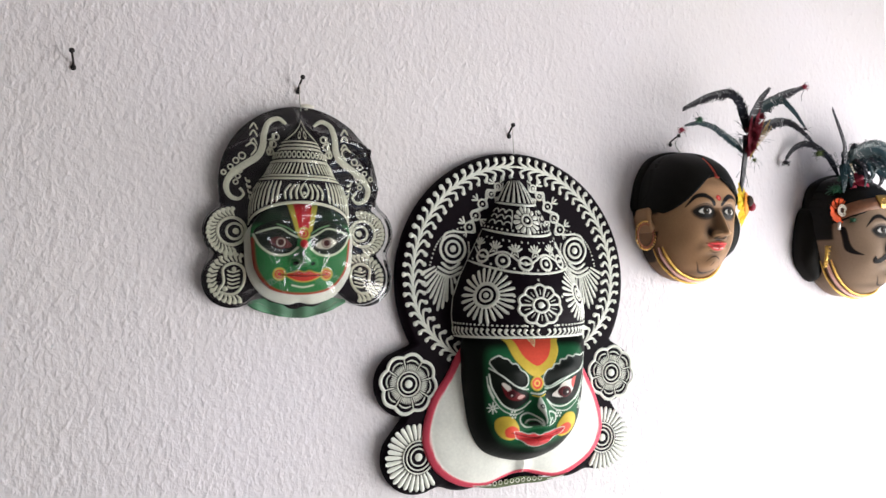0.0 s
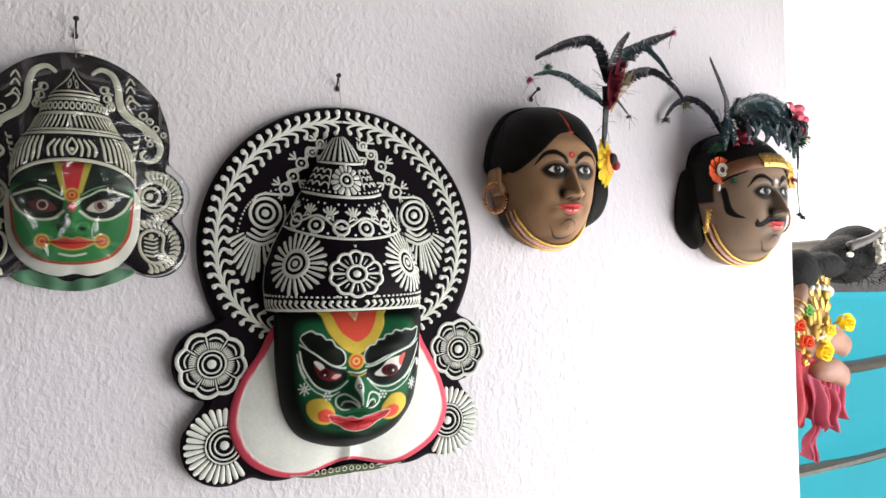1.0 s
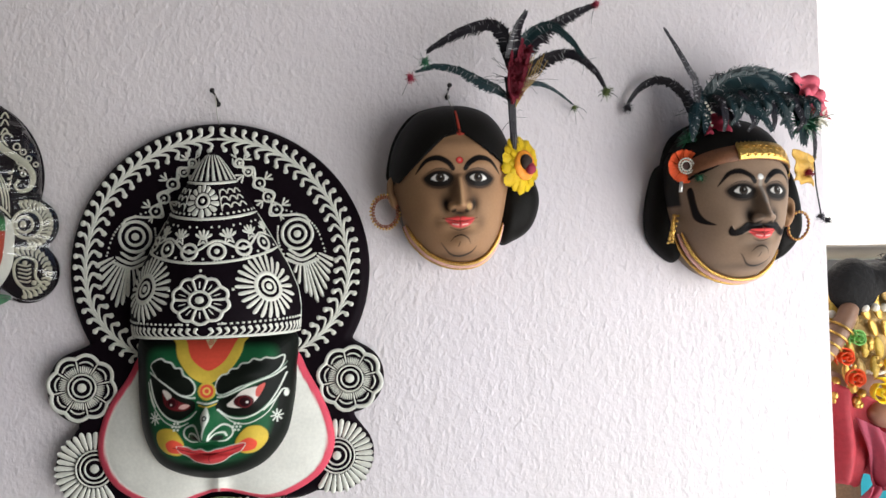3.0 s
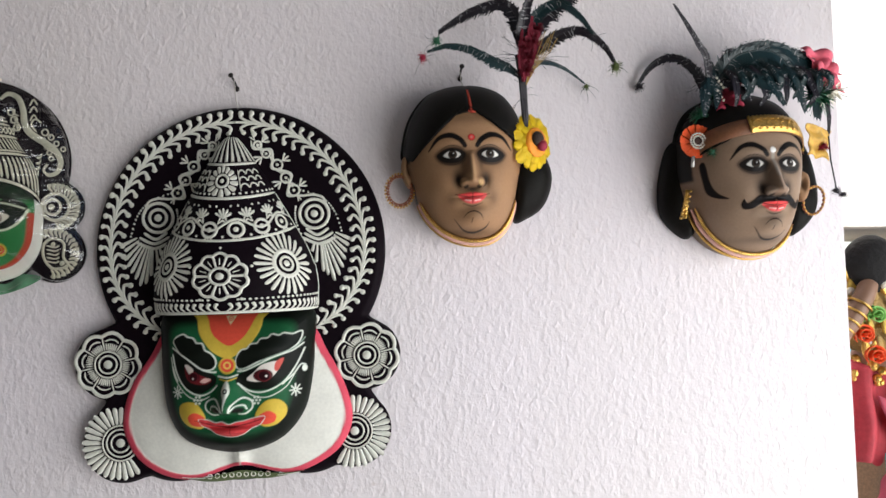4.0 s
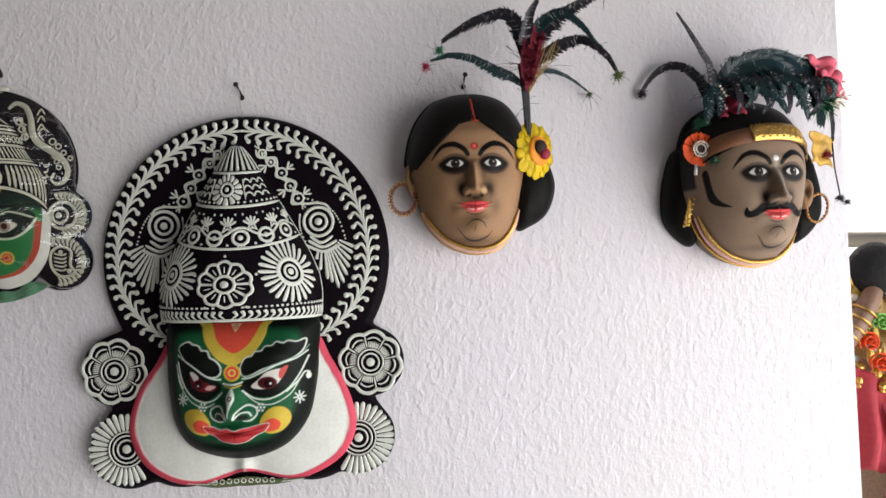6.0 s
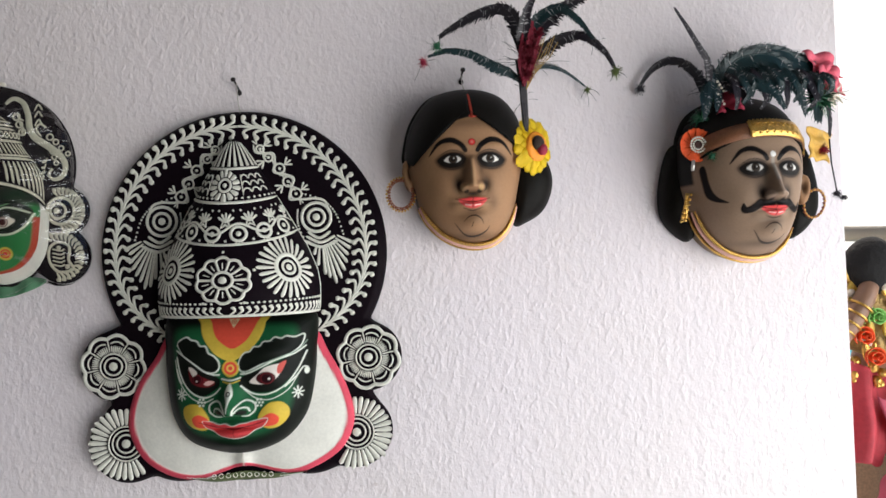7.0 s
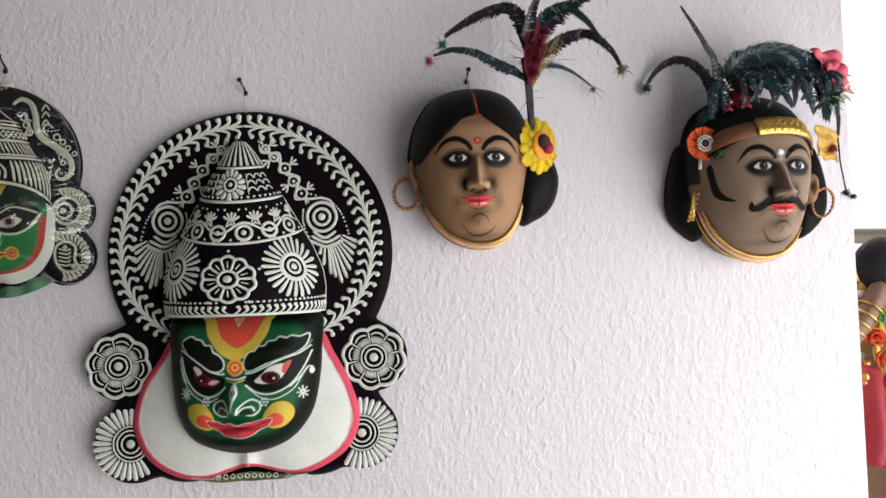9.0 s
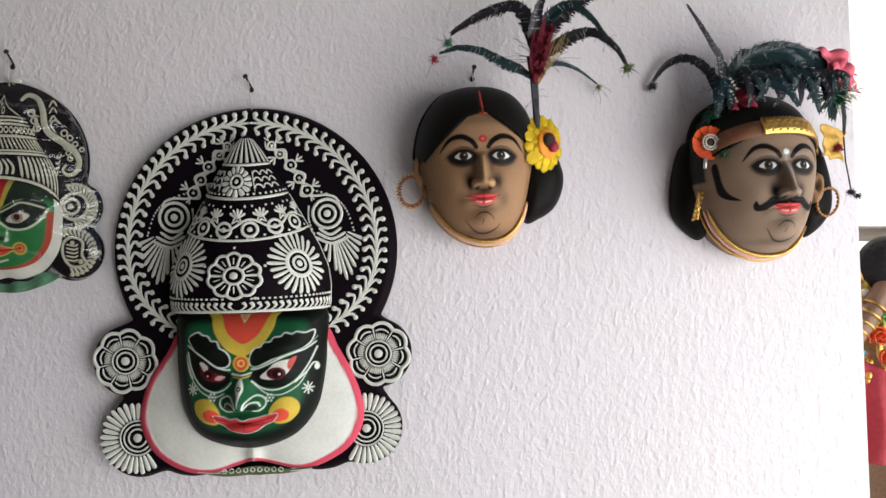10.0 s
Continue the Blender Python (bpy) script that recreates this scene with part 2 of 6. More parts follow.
def shell(name, star, n, height, mat, parent, label="", paint=None, base=(0.5, 0.5, 0.5), back=None, thick=0.004):
    """A moulded sheet over an outline: height(x, z, s) in metres off the wall; the rim turns back to the wall (back) or by its thickness."""
    x, z, s = star.grid(n)
    h = height(x, z, s).ravel()
    col = None
    if paint is not None:
        pt = Paint(x, z, base)
        paint(pt)
        h = h + pt.up
        col = pt.col
    v = list(np.stack([x.ravel(), -h, z.ravel()], 1))
    idx = np.arange(n * n).reshape(n, n)
    f = list(np.stack([idx[:-1, :-1], idx[:-1, 1:], idx[1:, 1:], idx[1:, :-1]], -1).reshape(-1, 4))
    rim = np.concatenate([idx[0, :], idx[1:, -1], idx[-1, -2::-1], idx[-2:0:-1, 0]])
    m = len(rim)
    for k, (shrink, drop) in enumerate(((1.0, 0.5), (0.985, 1.0))):
        for i in rim:
            p = v[i]
            yb = -back if back is not None else p[1] + thick
            v.append((star.c[0] + (p[0] - star.c[0]) * shrink, p[1] + (yb - p[1]) * drop, star.c[1] + (p[2] - star.c[1]) * shrink))
        if col is not None:
            col = np.vstack([col, col[rim]])
        lo = rim if k == 0 else np.arange(n * n, n * n + m)
        hi = np.arange(n * n + k * m, n * n + (k + 1) * m)
        f += list(np.stack([lo, hi, np.roll(hi, -1), np.roll(lo, -1)], -1))
    return mesh_object(name, v, f, mat, parent, label, True, col)


class Relief:
    """Raised paint lines and dots, drawn flat in millimetres and laid on a surface by a map (a, b, lift) -> place."""

    def __init__(self, onto):
        self.onto, self.v, self.f = onto, [], []

    def line(self, pts, w, ends=(0.4, 0.4), n=5, closed=False, lift=1.1, smooth=True):
        p = spline(pts, n, closed) if smooth else np.array(pts, float)
        m = len(p)
        tg = (np.roll(p, -1, 0) - np.roll(p, 1, 0)) if closed else np.gradient(p, axis=0)
        tg /= np.maximum(np.linalg.norm(tg, axis=1), 1e-9)[:, None]
        nr = np.stack([-tg[:, 1], tg[:, 0]], 1)
        if callable(w):
            ww = np.array([w(i / (m - 1)) for i in range(m)])
        elif closed:
            ww = np.full(m, w)
        else:
            q = np.linspace(0, 1, m)
            ww = w * np.minimum(1, np.minimum(ends[0] + q * 6, ends[1] + (1 - q) * 6))
        o = len(self.v)
        for c, d, h in zip(p, nr, ww):
            for side, up in ((-0.5, -0.3), (-0.32, 0.8), (0, 1.0), (0.32, 0.8), (0.5, -0.3)):
                self.v.append(self.onto(c[0] + d[0] * h * side, c[1] + d[1] * h * side, lift * up))
        for i in range(m if closed else m - 1):
            j = (i + 1) % m
            for k in range(4):
                self.f.append((o + i * 5 + k, o + i * 5 + k + 1, o + j * 5 + k + 1, o + j * 5 + k))
        if not closed:
            self.f += [(o, o + 1, o + 2, o + 3, o + 4), tuple(o + (m - 1) * 5 + k for k in (4, 3, 2, 1, 0))]

    def dot(self, c, r, lift=1.3, sides=10, rz=None):
        o = len(self.v)
        rz = rz or r
        for k, (q, up) in enumerate(((1.0, -0.3), (0.7, 0.8))):
            for i in range(sides):
                a = i * math.tau / sides
                self.v.append(self.onto(c[0] + q * r * math.cos(a), c[1] + q * rz * math.sin(a), lift * up))
        self.v.append(self.onto(c[0], c[1], lift))
        for i in range(sides):
            j = (i + 1) % sides
            self.f += [(o + i, o + j, o + sides + j, o + sides + i), (o + sides + i, o + sides + j, o + 2 * sides)]

    def ring(self, c, r, w, n=28, rz=None):
        rz = rz or r
        self.line([(c[0] + r * math.cos(i * math.tau / n), c[1] + rz * math.sin(i * math.tau / n)) for i in range(n)], w, closed=True, smooth=False)

    def comma(self, root, tip, bend, w):
        """A comma leaf: thin at the root, a round curling head at the tip."""
        a, b = np.array(root, float), np.array(tip, float)
        d = b - a
        nn = np.array((-d[1], d[0]))
        mid = a + d * 0.55 + nn * bend
        j = random.uniform(0.92, 1.08)
        self.line([a, mid, b], lambda q: w * j * (0.34 + 0.66 * (min(q, 0.86) / 0.86) ** 1.3) * (1 if q < 0.86 else math.sqrt(max(0.06, 1 - ((q - 0.86) / 0.145) ** 2))), n=15)

    def petal_ring(self, c, r0, r1, count, w, a0=0.0, a1=math.tau, tipdot=0.0, squash=1.0):
        for i in range(count):
            a = a0 + (a1 - a0) * (i + 0.5) / count
            j = random.uniform(0.96, 1.03)
            e = (math.cos(a) * squash, math.sin(a))
            self.line([(c[0] + e[0] * r0, c[1] + e[1] * r0), (c[0] + e[0] * r1 * j, c[1] + e[1] * r1 * j)], lambda q: w * (0.45 + 0.55 * math.sin(min(1, q * 1.15) * 1.9) ** 1.0) * (0.45 if q > 0.98 else 1), n=6)

    def sprig(self, at, angle, size, count=3, spread=0.6):
        for i in range(count):
            a = angle + (i - (count - 1) / 2) * spread
            self.line([at, (at[0] + math.cos(a) * size, at[1] + math.sin(a) * size)], lambda q: size * 0.31 * (0.4 + 0.8 * q) * (0.4 if q > 0.97 else 1), n=4)

    def done(self, name, mat, parent, label=""):
        return mesh_object(name, self.v, self.f, mat, parent, label)


def tube(bm, pts, r, sides=8, taper=None, closed=False):
    """A round bar along 3D points; taper: radius factor by 0..1."""
    p = [Vector(q) for q in pts]
    rings = []
    for i, q in enumerate(p):
        if closed:
            t = p[(i + 1) % len(p)] - p[i - 1]
        else:
            t = p[min(i + 1, len(p) - 1)] - p[max(i - 1, 0)]
        t.normalize()
        a = t.orthogonal().normalized() if not rings else (rings[-1][1] - t * rings[-1][1].dot(t)).normalized()
        b = t.cross(a)
        rr = r * (taper(i / (len(p) - 1)) if taper else 1)
        rings.append(([bm.verts.new(q + (a * math.cos(k * math.tau / sides) + b * math.sin(k * math.tau / sides)) * rr) for k in range(sides)], a))
    m = len(rings)
    for i in range(m if closed else m - 1):
        u, w = rings[i][0], rings[(i + 1) % m][0]
        for k in range(sides):
            bm.faces.new((u[k], u[(k + 1) % sides], w[(k + 1) % sides], w[k]))
    if not closed:
        bm.faces.new(rings[0][0][::-1]), bm.faces.new(rings[-1][0])
    return bm


def ball(bm, c, r, u=10, v=7, scale=(1, 1, 1)):
    bmesh.ops.create_uvsphere(bm, u_segments=u, v_segments=v, radius=1.0, matrix=Matrix.LocRotScale(c, None, tuple(r * k for k in scale)))
    return bm


# ---- the setting ----
WALL_END = 1.001


def structure(name, bm, mat):
    ob = part(name, bm, mat, None, smooth=False)
    tagged(ob, kind="structure")
    return ob


tagged(structure("wall_north", box(bmesh.new(), -2.6, WALL_END, 0.0, 0.14, 0.0, 2.72, 0.004), PLASTER), "roughcast lilac-white limewashed wall with hanging masks", "wall")
# side and rear walls are unseen additions, kept dark to hold down bounced light
tagged(structure("wall_west", box(bmesh.new(), -2.74, -2.6, -3.0, 0.14, 0.0, 2.72), CEMENT), "plain grey cement side wall, unseen, added to limit bounced light", "wall")
tagged(structure("wall_south", box(bmesh.new(), -2.74, 1.3, -3.14, -3.0, 0.0, 2.72), CEMENT), "plain grey cement wall behind, unseen, added to limit bounced light", "wall")
tagged(structure("ceiling", box(bmesh.new(), -2.74, 1.3, -3.14, 0.14, 2.72, 2.84), CEIL), "plain limewashed veranda ceiling", "ceiling")
tagged(structure("floor", box(bmesh.new(), -2.74, 1.3, -3.14, 0.14, -0.12, 0.0), FLOOR), "worn grey cement veranda floor", "floor")
_bm = bmesh.new()
bmesh.ops.create_grid(_bm, x_segments=60, y_segments=60, size=300)
for _v in _bm.verts:
    _v.co.z = -0.124
tagged(structure("ground", _bm, EARTH), "sunlit dry bare earth of the yard", "ground")


# ---- the large green-faced mask with a crown ----
def nail(name, x, z, tilt, label):
    th = thing(name, (x, 0, z), label, "nail", "nails in the wall")
    bm = bmesh.new()
    tip = Vector((tilt[0], -0.026, tilt[1]))
    tube(bm, [(0, 0.004, -0.004), tip * 0.5, tip], 0.0016, 8)
    part("shank", bm, IRON, th)
    bm = bmesh.new()
    bmesh.ops.create_cone(bm, cap_ends=True, segments=12, radius1=0.0042, radius2=0.0036, depth=0.002, matrix=Matrix.Translation(tip) @ tip.to_track_quat("Z", "Y").to_matrix().to_4x4())
    part("head", bm, IRON, th)
    bm = bmesh.new()
    ball(bm, (0, -0.002, -0.006), 0.0042, 10, 6, (1, 0.4, 1.1))
    part("wall_plug", bm, IRON, th, "dark plug round the nail")
    return th


def big_mask():
    th = thing("crowned_mask", (0, 0, 1.45), "large green-faced mask with black crown in white relief and white beard", "mask", "masks on the wall")
    # backing board
    star = Star((0, -0.02), circles=[(0.005, 0.082, 0.2260), (-0.199, -0.091, 0.058), (0.194, -0.091, 0.056), (-0.183, -0.214, 0.063), (0.172, -0.208, 0.060),
                                     (0, -0.11, 0.17), (-0.10, -0.190, 0.088), (0.10, -0.188, 0.087)], soften=3)
    shell("board", star, 90, lambda x, z, s: 0.0245 - 0.014 * np.clip((s - 0.94) / 0.06, 0, 1) ** 2, BLACK, th, "black lacquered backing board", back=0.0005)
    flat = lambda a, b, l: (a * S, -(0.0245 + l * S), b * S)
    # laurel garlands
    for side in (-1, 1):
        r = Relief(flat)
        path = []
        for i in range(60):
            q = i / 59
            ang = radians(90 + (89 - 226) * -q)
            rad = 200 - 7 * q - 22 * max(0, (q - 0.72) / 0.28) ** 1.6
            path.append((2 + side * -math.cos(ang) * rad, 82 + math.sin(ang) * rad))
        path = np.array(path)
        r.line(path[::3], 4.2, (0.9, 0.5), n=3)
        seg = np.linalg.norm(np.diff(path, axis=0), axis=1)
        run = np.concatenate([[0], np.cumsum(seg)])
        for sg, count, ln in ((1, 30, 15.0), (-1, 26, 17.5)):
            for k in range(count):
                at = (k + 0.55) / count * run[-1]
                p = np.array([np.interp(at, run, path[:, c]) for c in (0, 1)])
                p2 = np.array([np.interp(at + 1, run, path[:, c]) for c in (0, 1)])
                t = (p - p2) / np.linalg.norm(p - p2)      # towards the crown's top
                out = np.array((t[1], -t[0]))
                if np.dot(out, p - np.array((4, 82))) < 0:
                    out = -out
                j = random.uniform(0.93, 1.06)
                wd = random.uniform(0.92, 1.08)
                root, bend = p - t * 24, p + t * 1.5 + out * sg * ln * 0.52
                tip = p + out * sg * ln * j + t * (1.5 if sg > 0 else -3.0)
                r.line([root, p - t * 9 + out * sg * ln * 0.17, bend, tip], lambda q: wd * (3.0 + 3.3 * q), (0.5, 1), n=5)
                r.dot(tip, 4.5 * wd, sides=9)
        r.done("laurel_garland", WHITE, th, "white laurel garland in relief")
    # bullseye motifs with a fan of plumes
    for side in (-1, 1):
        r = Relief(flat)
        c = (side * 121, 134)
        r.dot(c, 6.4)
        r.ring(c, 13, 5.2)
        r.ring(c, 23, 5.4)
        for dz, lo, hi in ((30, -14, 22), (37, -17, 29), (44.5, -19, 34)):
            mid = c[0] + side * (lo + hi) / 2
            half = (hi - lo) / 2
            r.line([(mid - half, c[1] - dz + 7), (mid, c[1] - dz - 3.5), (mid + half, c[1] - dz + 7)], 5.2, n=6)
        root = (side * 128, 116)
        for k in range(11):
            q = k / 10
            a = radians(np.interp(q, (0, 0.22, 0.45, 0.62, 0.8, 1), (-26, -48, -66, -77, -86, -106)))
            far = np.interp(q, (0, 0.22, 0.45, 0.62, 0.8, 1), (52, 64, 82, 90, 74, 44)) * random.uniform(0.96, 1.04)
            e = (side * math.cos(a), math.sin(a))
            near = 26 + 4 * abs(q - 0.5)
            r.line([(root[0] + e[0] * near, root[1] + e[1] * near), (root[0] + e[0] * far, root[1] + e[1] * far)], lambda u: (2.4 + 4.2 * min(1, u * 1.15)) * (0.5 if u > 0.97 else 1), n=7)
        for arc in ([(100, 172), (127, 163), (144, 150), (155, 132), (163, 106)], [(92, 146), (91, 132), (94, 116), (105, 92)]):
            for q in spline([(side * a, b) for a, b in arc], 4):
                r.dot(q, 1.9, sides=7)
        r.line([(side * 141, 140), (side * 136, 158), (side * 121, 164), (side * 104, 163), (side * 90, 164)], 4.4)
        r.done("bullseye_plume_motif", WHITE, th, "white bullseye with plumes")
        # climbing scroll with rosettes
        r = Relief(flat)
        eyes = ((90, 172, 8.6, 1), (78, 192, 8.0, -1), (65, 213, 8.0, 1), (48, 231, 6.4, -1), (35, 245, 6.0, 1))
        stem = [(side * 96, 163), (side * 80, 164), (side * 83, 182), (side * 87, 197), (side * 72, 204), (side * 56, 208), (side * 58, 222), (side * 56, 237), (side * 44, 238), (side * 28, 240), (side * 25, 252)]
        r.line(stem, 4.2)
        for x, z, big, turn in eyes:
            q = (side * x, z)
            r.ring(q, big, 3.6, 18)
            r.dot(q, 2.8, sides=8)
            a = math.atan2(0.75, side * 1.0) if turn > 0 else math.atan2(-0.75, -side * 1.0)
            e = (math.cos(a), math.sin(a))
            r.sprig((q[0] + e[0] * (big + 2), q[1] + e[1] * (big + 2)), a, 13, 3, 0.62)
            b = a + side * turn * 1.5
            r.sprig((q[0] + math.cos(b) * (big + 2), q[1] + math.sin(b) * (big + 2)), b, 10, 2, 0.6)
            b = a - side * turn * 1.7
            r.sprig((q[0] + math.cos(b) * (big + 2), q[1] + math.sin(b) * (big + 2)), b, 9, 2, 0.6)
        r.done("scroll_vine", WHITE, th, "white scrolling vine in relief")
    # ear rosettes
    for side, c in ((-1, (-201, -91)), (1, (197, -91.5))):
        r = Relief(flat)
        lobes = 8
        ring = []
        for i in range(96):
            a = i / 96 * math.tau
            ring.append((c[0] + (45.5 + 3.6 * abs(math.sin(a * lobes / 2)) * 1.6 - 2) * math.cos(a + 0.2), c[1] + (45.5 + 3.6 * abs(math.sin(a * lobes / 2)) * 1.6 - 2) * math.sin(a + 0.2)))
        r.line(ring, 6.2, closed=True, smooth=False)
        for i in range(lobes):
            a = 0.2 + (i + 0.5) / lobes * math.tau
            ar = [(c[0] + (39 - 3.0 * abs(d) ** 2) * math.cos(a + d * 0.30), c[1] + (39 - 3.0 * abs(d) ** 2) * math.sin(a + d * 0.30)) for d in (-1, -0.5, 0, 0.5, 1)]
            r.line(ar, 2.8, n=4)
            for d in (-0.26, -0.15, -0.05, 0.05, 0.15, 0.26):
                r.line([(c[0] + 22 * math.cos(a + d), c[1] + 22 * math.sin(a + d)), (c[0] + 33 * math.cos(a + d), c[1] + 33 * math.sin(a + d))], 2.4, n=3)
            b = 0.2 + i / lobes * math.tau
            r.line([(c[0] + 22 * math.cos(b), c[1] + 22 * math.sin(b)), (c[0] + 45 * math.cos(b), c[1] + 45 * math.sin(b))], 2.6, n=3)
        r.ring(c, 20, 3.0)
        r.ring(c, 13.5, 3.2)
        r.dot(c, 7.5)
        r.done("ear_rosette", WHITE, th, "white eight-petalled ear rosette")
    # lower fans
    for side in (-1, 1):
        r = Relief(flat)
        c = (175, -209) if side > 0 else (-184, -212)
        for rr, w in ((27, 3.0), (21, 3.0), (14, 3.2)):
            r.ring(c, rr, w)
        r.dot(c, 7.5)
        fan = r.done("fan_rosette", WHITE, th, "white fan of petals")
        lo, hi = (-125, 120) if side > 0 else (60, 305)
        for k in range(22):
            r = Relief(flat)
            r.petal_ring(c, 29, 57, 1, 8.2, radians(lo + (hi - lo) * k / 22), radians(lo + (hi - lo) * (k + 1) / 22))
            r.done("petal", WHITE, fan)

    # tall crown
    zs = np.array([-16, -7, 24, 51, 87, 124, 169, 200, 217, 237, 250, 257, 261]) * S
    ws = np.array([123, 124, 126, 123, 109.5, 89.5, 64, 47, 36.5, 24, 14.5, 8, 1]) * S
    ds = np.array([97, 98, 100, 99, 94, 84, 69, 56, 47, 35, 25, 17, 9]) * S
    REF = 105.0   # unrolled millimetres per radian

    def on_crown(a, b, l):
        ph = a / REF
        z = b * S
        w, d = np.interp(z, zs, ws), np.interp(z, zs, ds)
        dip = np.interp(b, (-13, 116, 170, 217, 261), (0, 26, 16, 9, 0)) * max(0.0, math.cos(ph)) ** 1.2 * S   # tiers hang lower in front
        return ((w + l * S) * math.sin(ph) - 0.019 * z, -(0.022 + (d + l * S) * max(0.0, math.cos(ph))), z - dip)

    tier = lambda ref, b0=0.0, b1=0.0, k=1.0: (lambda a, b, l: on_crown(a * REF / ref, b1 + (b - b0) * k, l))
    v, f = [], []
    zz = np.concatenate([np.linspace(-0.016, 0.25, 60), np.linspace(0.252, 0.261, 9)])
    m = 61
    for z in zz:
        for ph in np.linspace(-math.pi / 2, math.pi / 2, m):
            v.append(on_crown(ph * REF, z / S, 0))
    for i in range(len(zz) - 1):
        for k in range(m - 1):
            f.append((i * m + k, i * m + k + 1, (i + 1) * m + k + 1, (i + 1) * m + k))
    o = len(v)
    v += [(x * 0.9, -0.02, z) for x, y, z in v[:m]]
    f += [(k, o + k, o + k + 1, k + 1) for k in range(m - 1)]
    crown = mesh_object("crown", v, f, BLACK, th, "tall tiered black crown")
    # its painted bands
    edge = REF * 1.5
    r = Relief(on_crown)
    across = lambda b, n=25: [(a, b) for a in np.linspace(-edge, edge, n)]
    r.line(across(-13), 5.0)
    r.line(across(116), 4.2)
    r.line(across(170), 4.2)
    r.line(across(217), 4.0)
    for sg in (-1, 1):
        r.line([(sg * edge, -10), (sg * edge, 40), (sg * edge, 114), (sg * edge, 168)], 1.8)
    r.done("band_line", WHITE, crown)
    r = Relief(on_crown)
    n = 34
    for i in range(n):
        a = -edge + (i + 0.5) / n * 2 * edge
        sg = 1 if a > 0 else -1
        r.comma((a - sg * 0.5, -11), (a + sg * 2.5, 3.5), -0.3 * sg, 6.2)
    r.done("brow_band_ornament", WHITE, crown)
    for i in range(44):
        a = -edge + (i + 0.5) / 44 * 2 * edge
        if abs(a) > 12:
            r = Relief(on_crown)
            r.dot((a, 9.5), 2.3, sides=8)
            r.done("painted_bead", WHITE, crown)
    c = (-3, 52)
    r = Relief(tier(REF, c[1], c[1], 1.2))
    for rr, w in ((33, 5.0),):
        ring = [(c[0] + (31 + 4.2 * abs(math.sin(i / 96 * math.tau * 5))) * math.cos(i / 96 * math.tau), c[1] + (31 + 4.2 * abs(math.sin(i / 96 * math.tau * 5))) * math.sin(i / 96 * math.tau)) for i in range(96)]
        r.line(ring, w, closed=True, smooth=False)
    for i in range(10):
        a = i / 10 * math.tau
        r.line([(c[0] + 12 * math.cos(a), c[1] + 12 * math.sin(a)), (c[0] + 31 * math.cos(a), c[1] + 31 * math.sin(a))], lambda q: 3.2 + 1.5 * q, n=4)
        b = a + math.tau / 20
        r.line([(c[0] + 17 * math.cos(b), c[1] + 17 * math.sin(b)), (c[0] + 27 * math.cos(b), c[1] + 27 * math.sin(b))], 1.8, n=4)
        if i % 2 == 0:
            r.dot((c[0] + 43 * math.cos(a + 0.31), c[1] + 43 * math.sin(a + 0.31)), 2.4)
    r.ring(c, 12.5, 4.6)
    r.dot(c, 6.0)
    r.done("centre_flower", WHITE, crown)
    for sg in (-1, 1):
        c = (sg * 88, 65)
        r = Relief(tier(REF, c[1], c[1], 1.12))
        r.petal_ring(c, 22, 47, 24, 6.3)
        r.ring(c, 19.5, 7.0)
        r.ring(c, 10, 4.4, 20)
        r.dot(c, 5.2)
        r.done("sunburst_flower", WHITE, crown)
    # wavy vine tier
    r = Relief(tier(80.0, 101, 116, 0.86))
    lim = 80 * 1.45
    r.line([(a, 124 + 8 * math.sin(a / 11.5)) for a in np.linspace(-lim, lim, 80)], 4.0, n=1, smooth=False)
    for k in range(-4, 5):
        a = k * 36.1
        q = (a + 18 * 0.97, 117)
        if abs(q[0]) < lim - 6:
            r.ring(q, 10.5, 4.8, 20)
            r.dot(q, 4.2, sides=8)
            r.sprig((q[0] - 11, q[1] + 9), 2.2, 10, 2, 0.6), r.sprig((q[0] + 11, q[1] + 9), 0.9, 10, 2, 0.6)
            r.sprig((q[0], q[1] - 10), -math.pi / 2, 7, 3, 0.9)
        q = (a, 142)
        if abs(q[0]) < lim - 6:
            r.sprig((q[0], 134), math.pi / 2, 15, 5, 0.5)
            r.dot((q[0] + 12, 152), 2.1), r.dot((q[0] - 12, 152), 2.1)
            r.dot((q[0], 107), 2.1)
    r.done("vine_tier", WHITE, crown)
    # flower tier and leaf net
    r = Relief(tier(50.0, 164, 170, 0.96))
    lim = 50 * 1.45
    c = (-4, 189)
    r.petal_ring(c, 12, 23, 14, 7.5)
    r.ring(c, 9, 4.2, 18)
    r.dot(c, 3.6)
    for sg in (-1, 1):
        for k in range(3):
            for j in range(3):
                a = c[0] + sg * (31 + k * 13)
                b = 177 + j * 10
                r.line([(a - 6, b), (a - 4, b + 4.5), (a, b + 6.5), (a + 4, b + 4.5), (a + 6, b)], 2.4, n=3)
        r.line([(c[0] + sg * 25, 173), (c[0] + sg * 25, 204)], 1.8)
    for a in np.linspace(-lim, lim, 20):
        r.dot((a, 170), 2.0, sides=7)
    r.done("flower_tier", WHITE, crown)
    # ribbed finial
    r = Relief(on_crown)
    for k in range(-5, 6):
        a = k / 5.3 * edge
        r.line([(a, 220), (a, 234), (a, 246), (a, 256)], lambda q: 17.0 * (1 - 0.1 * q), n=3)
    r.done("finial_rib", WHITE, crown)

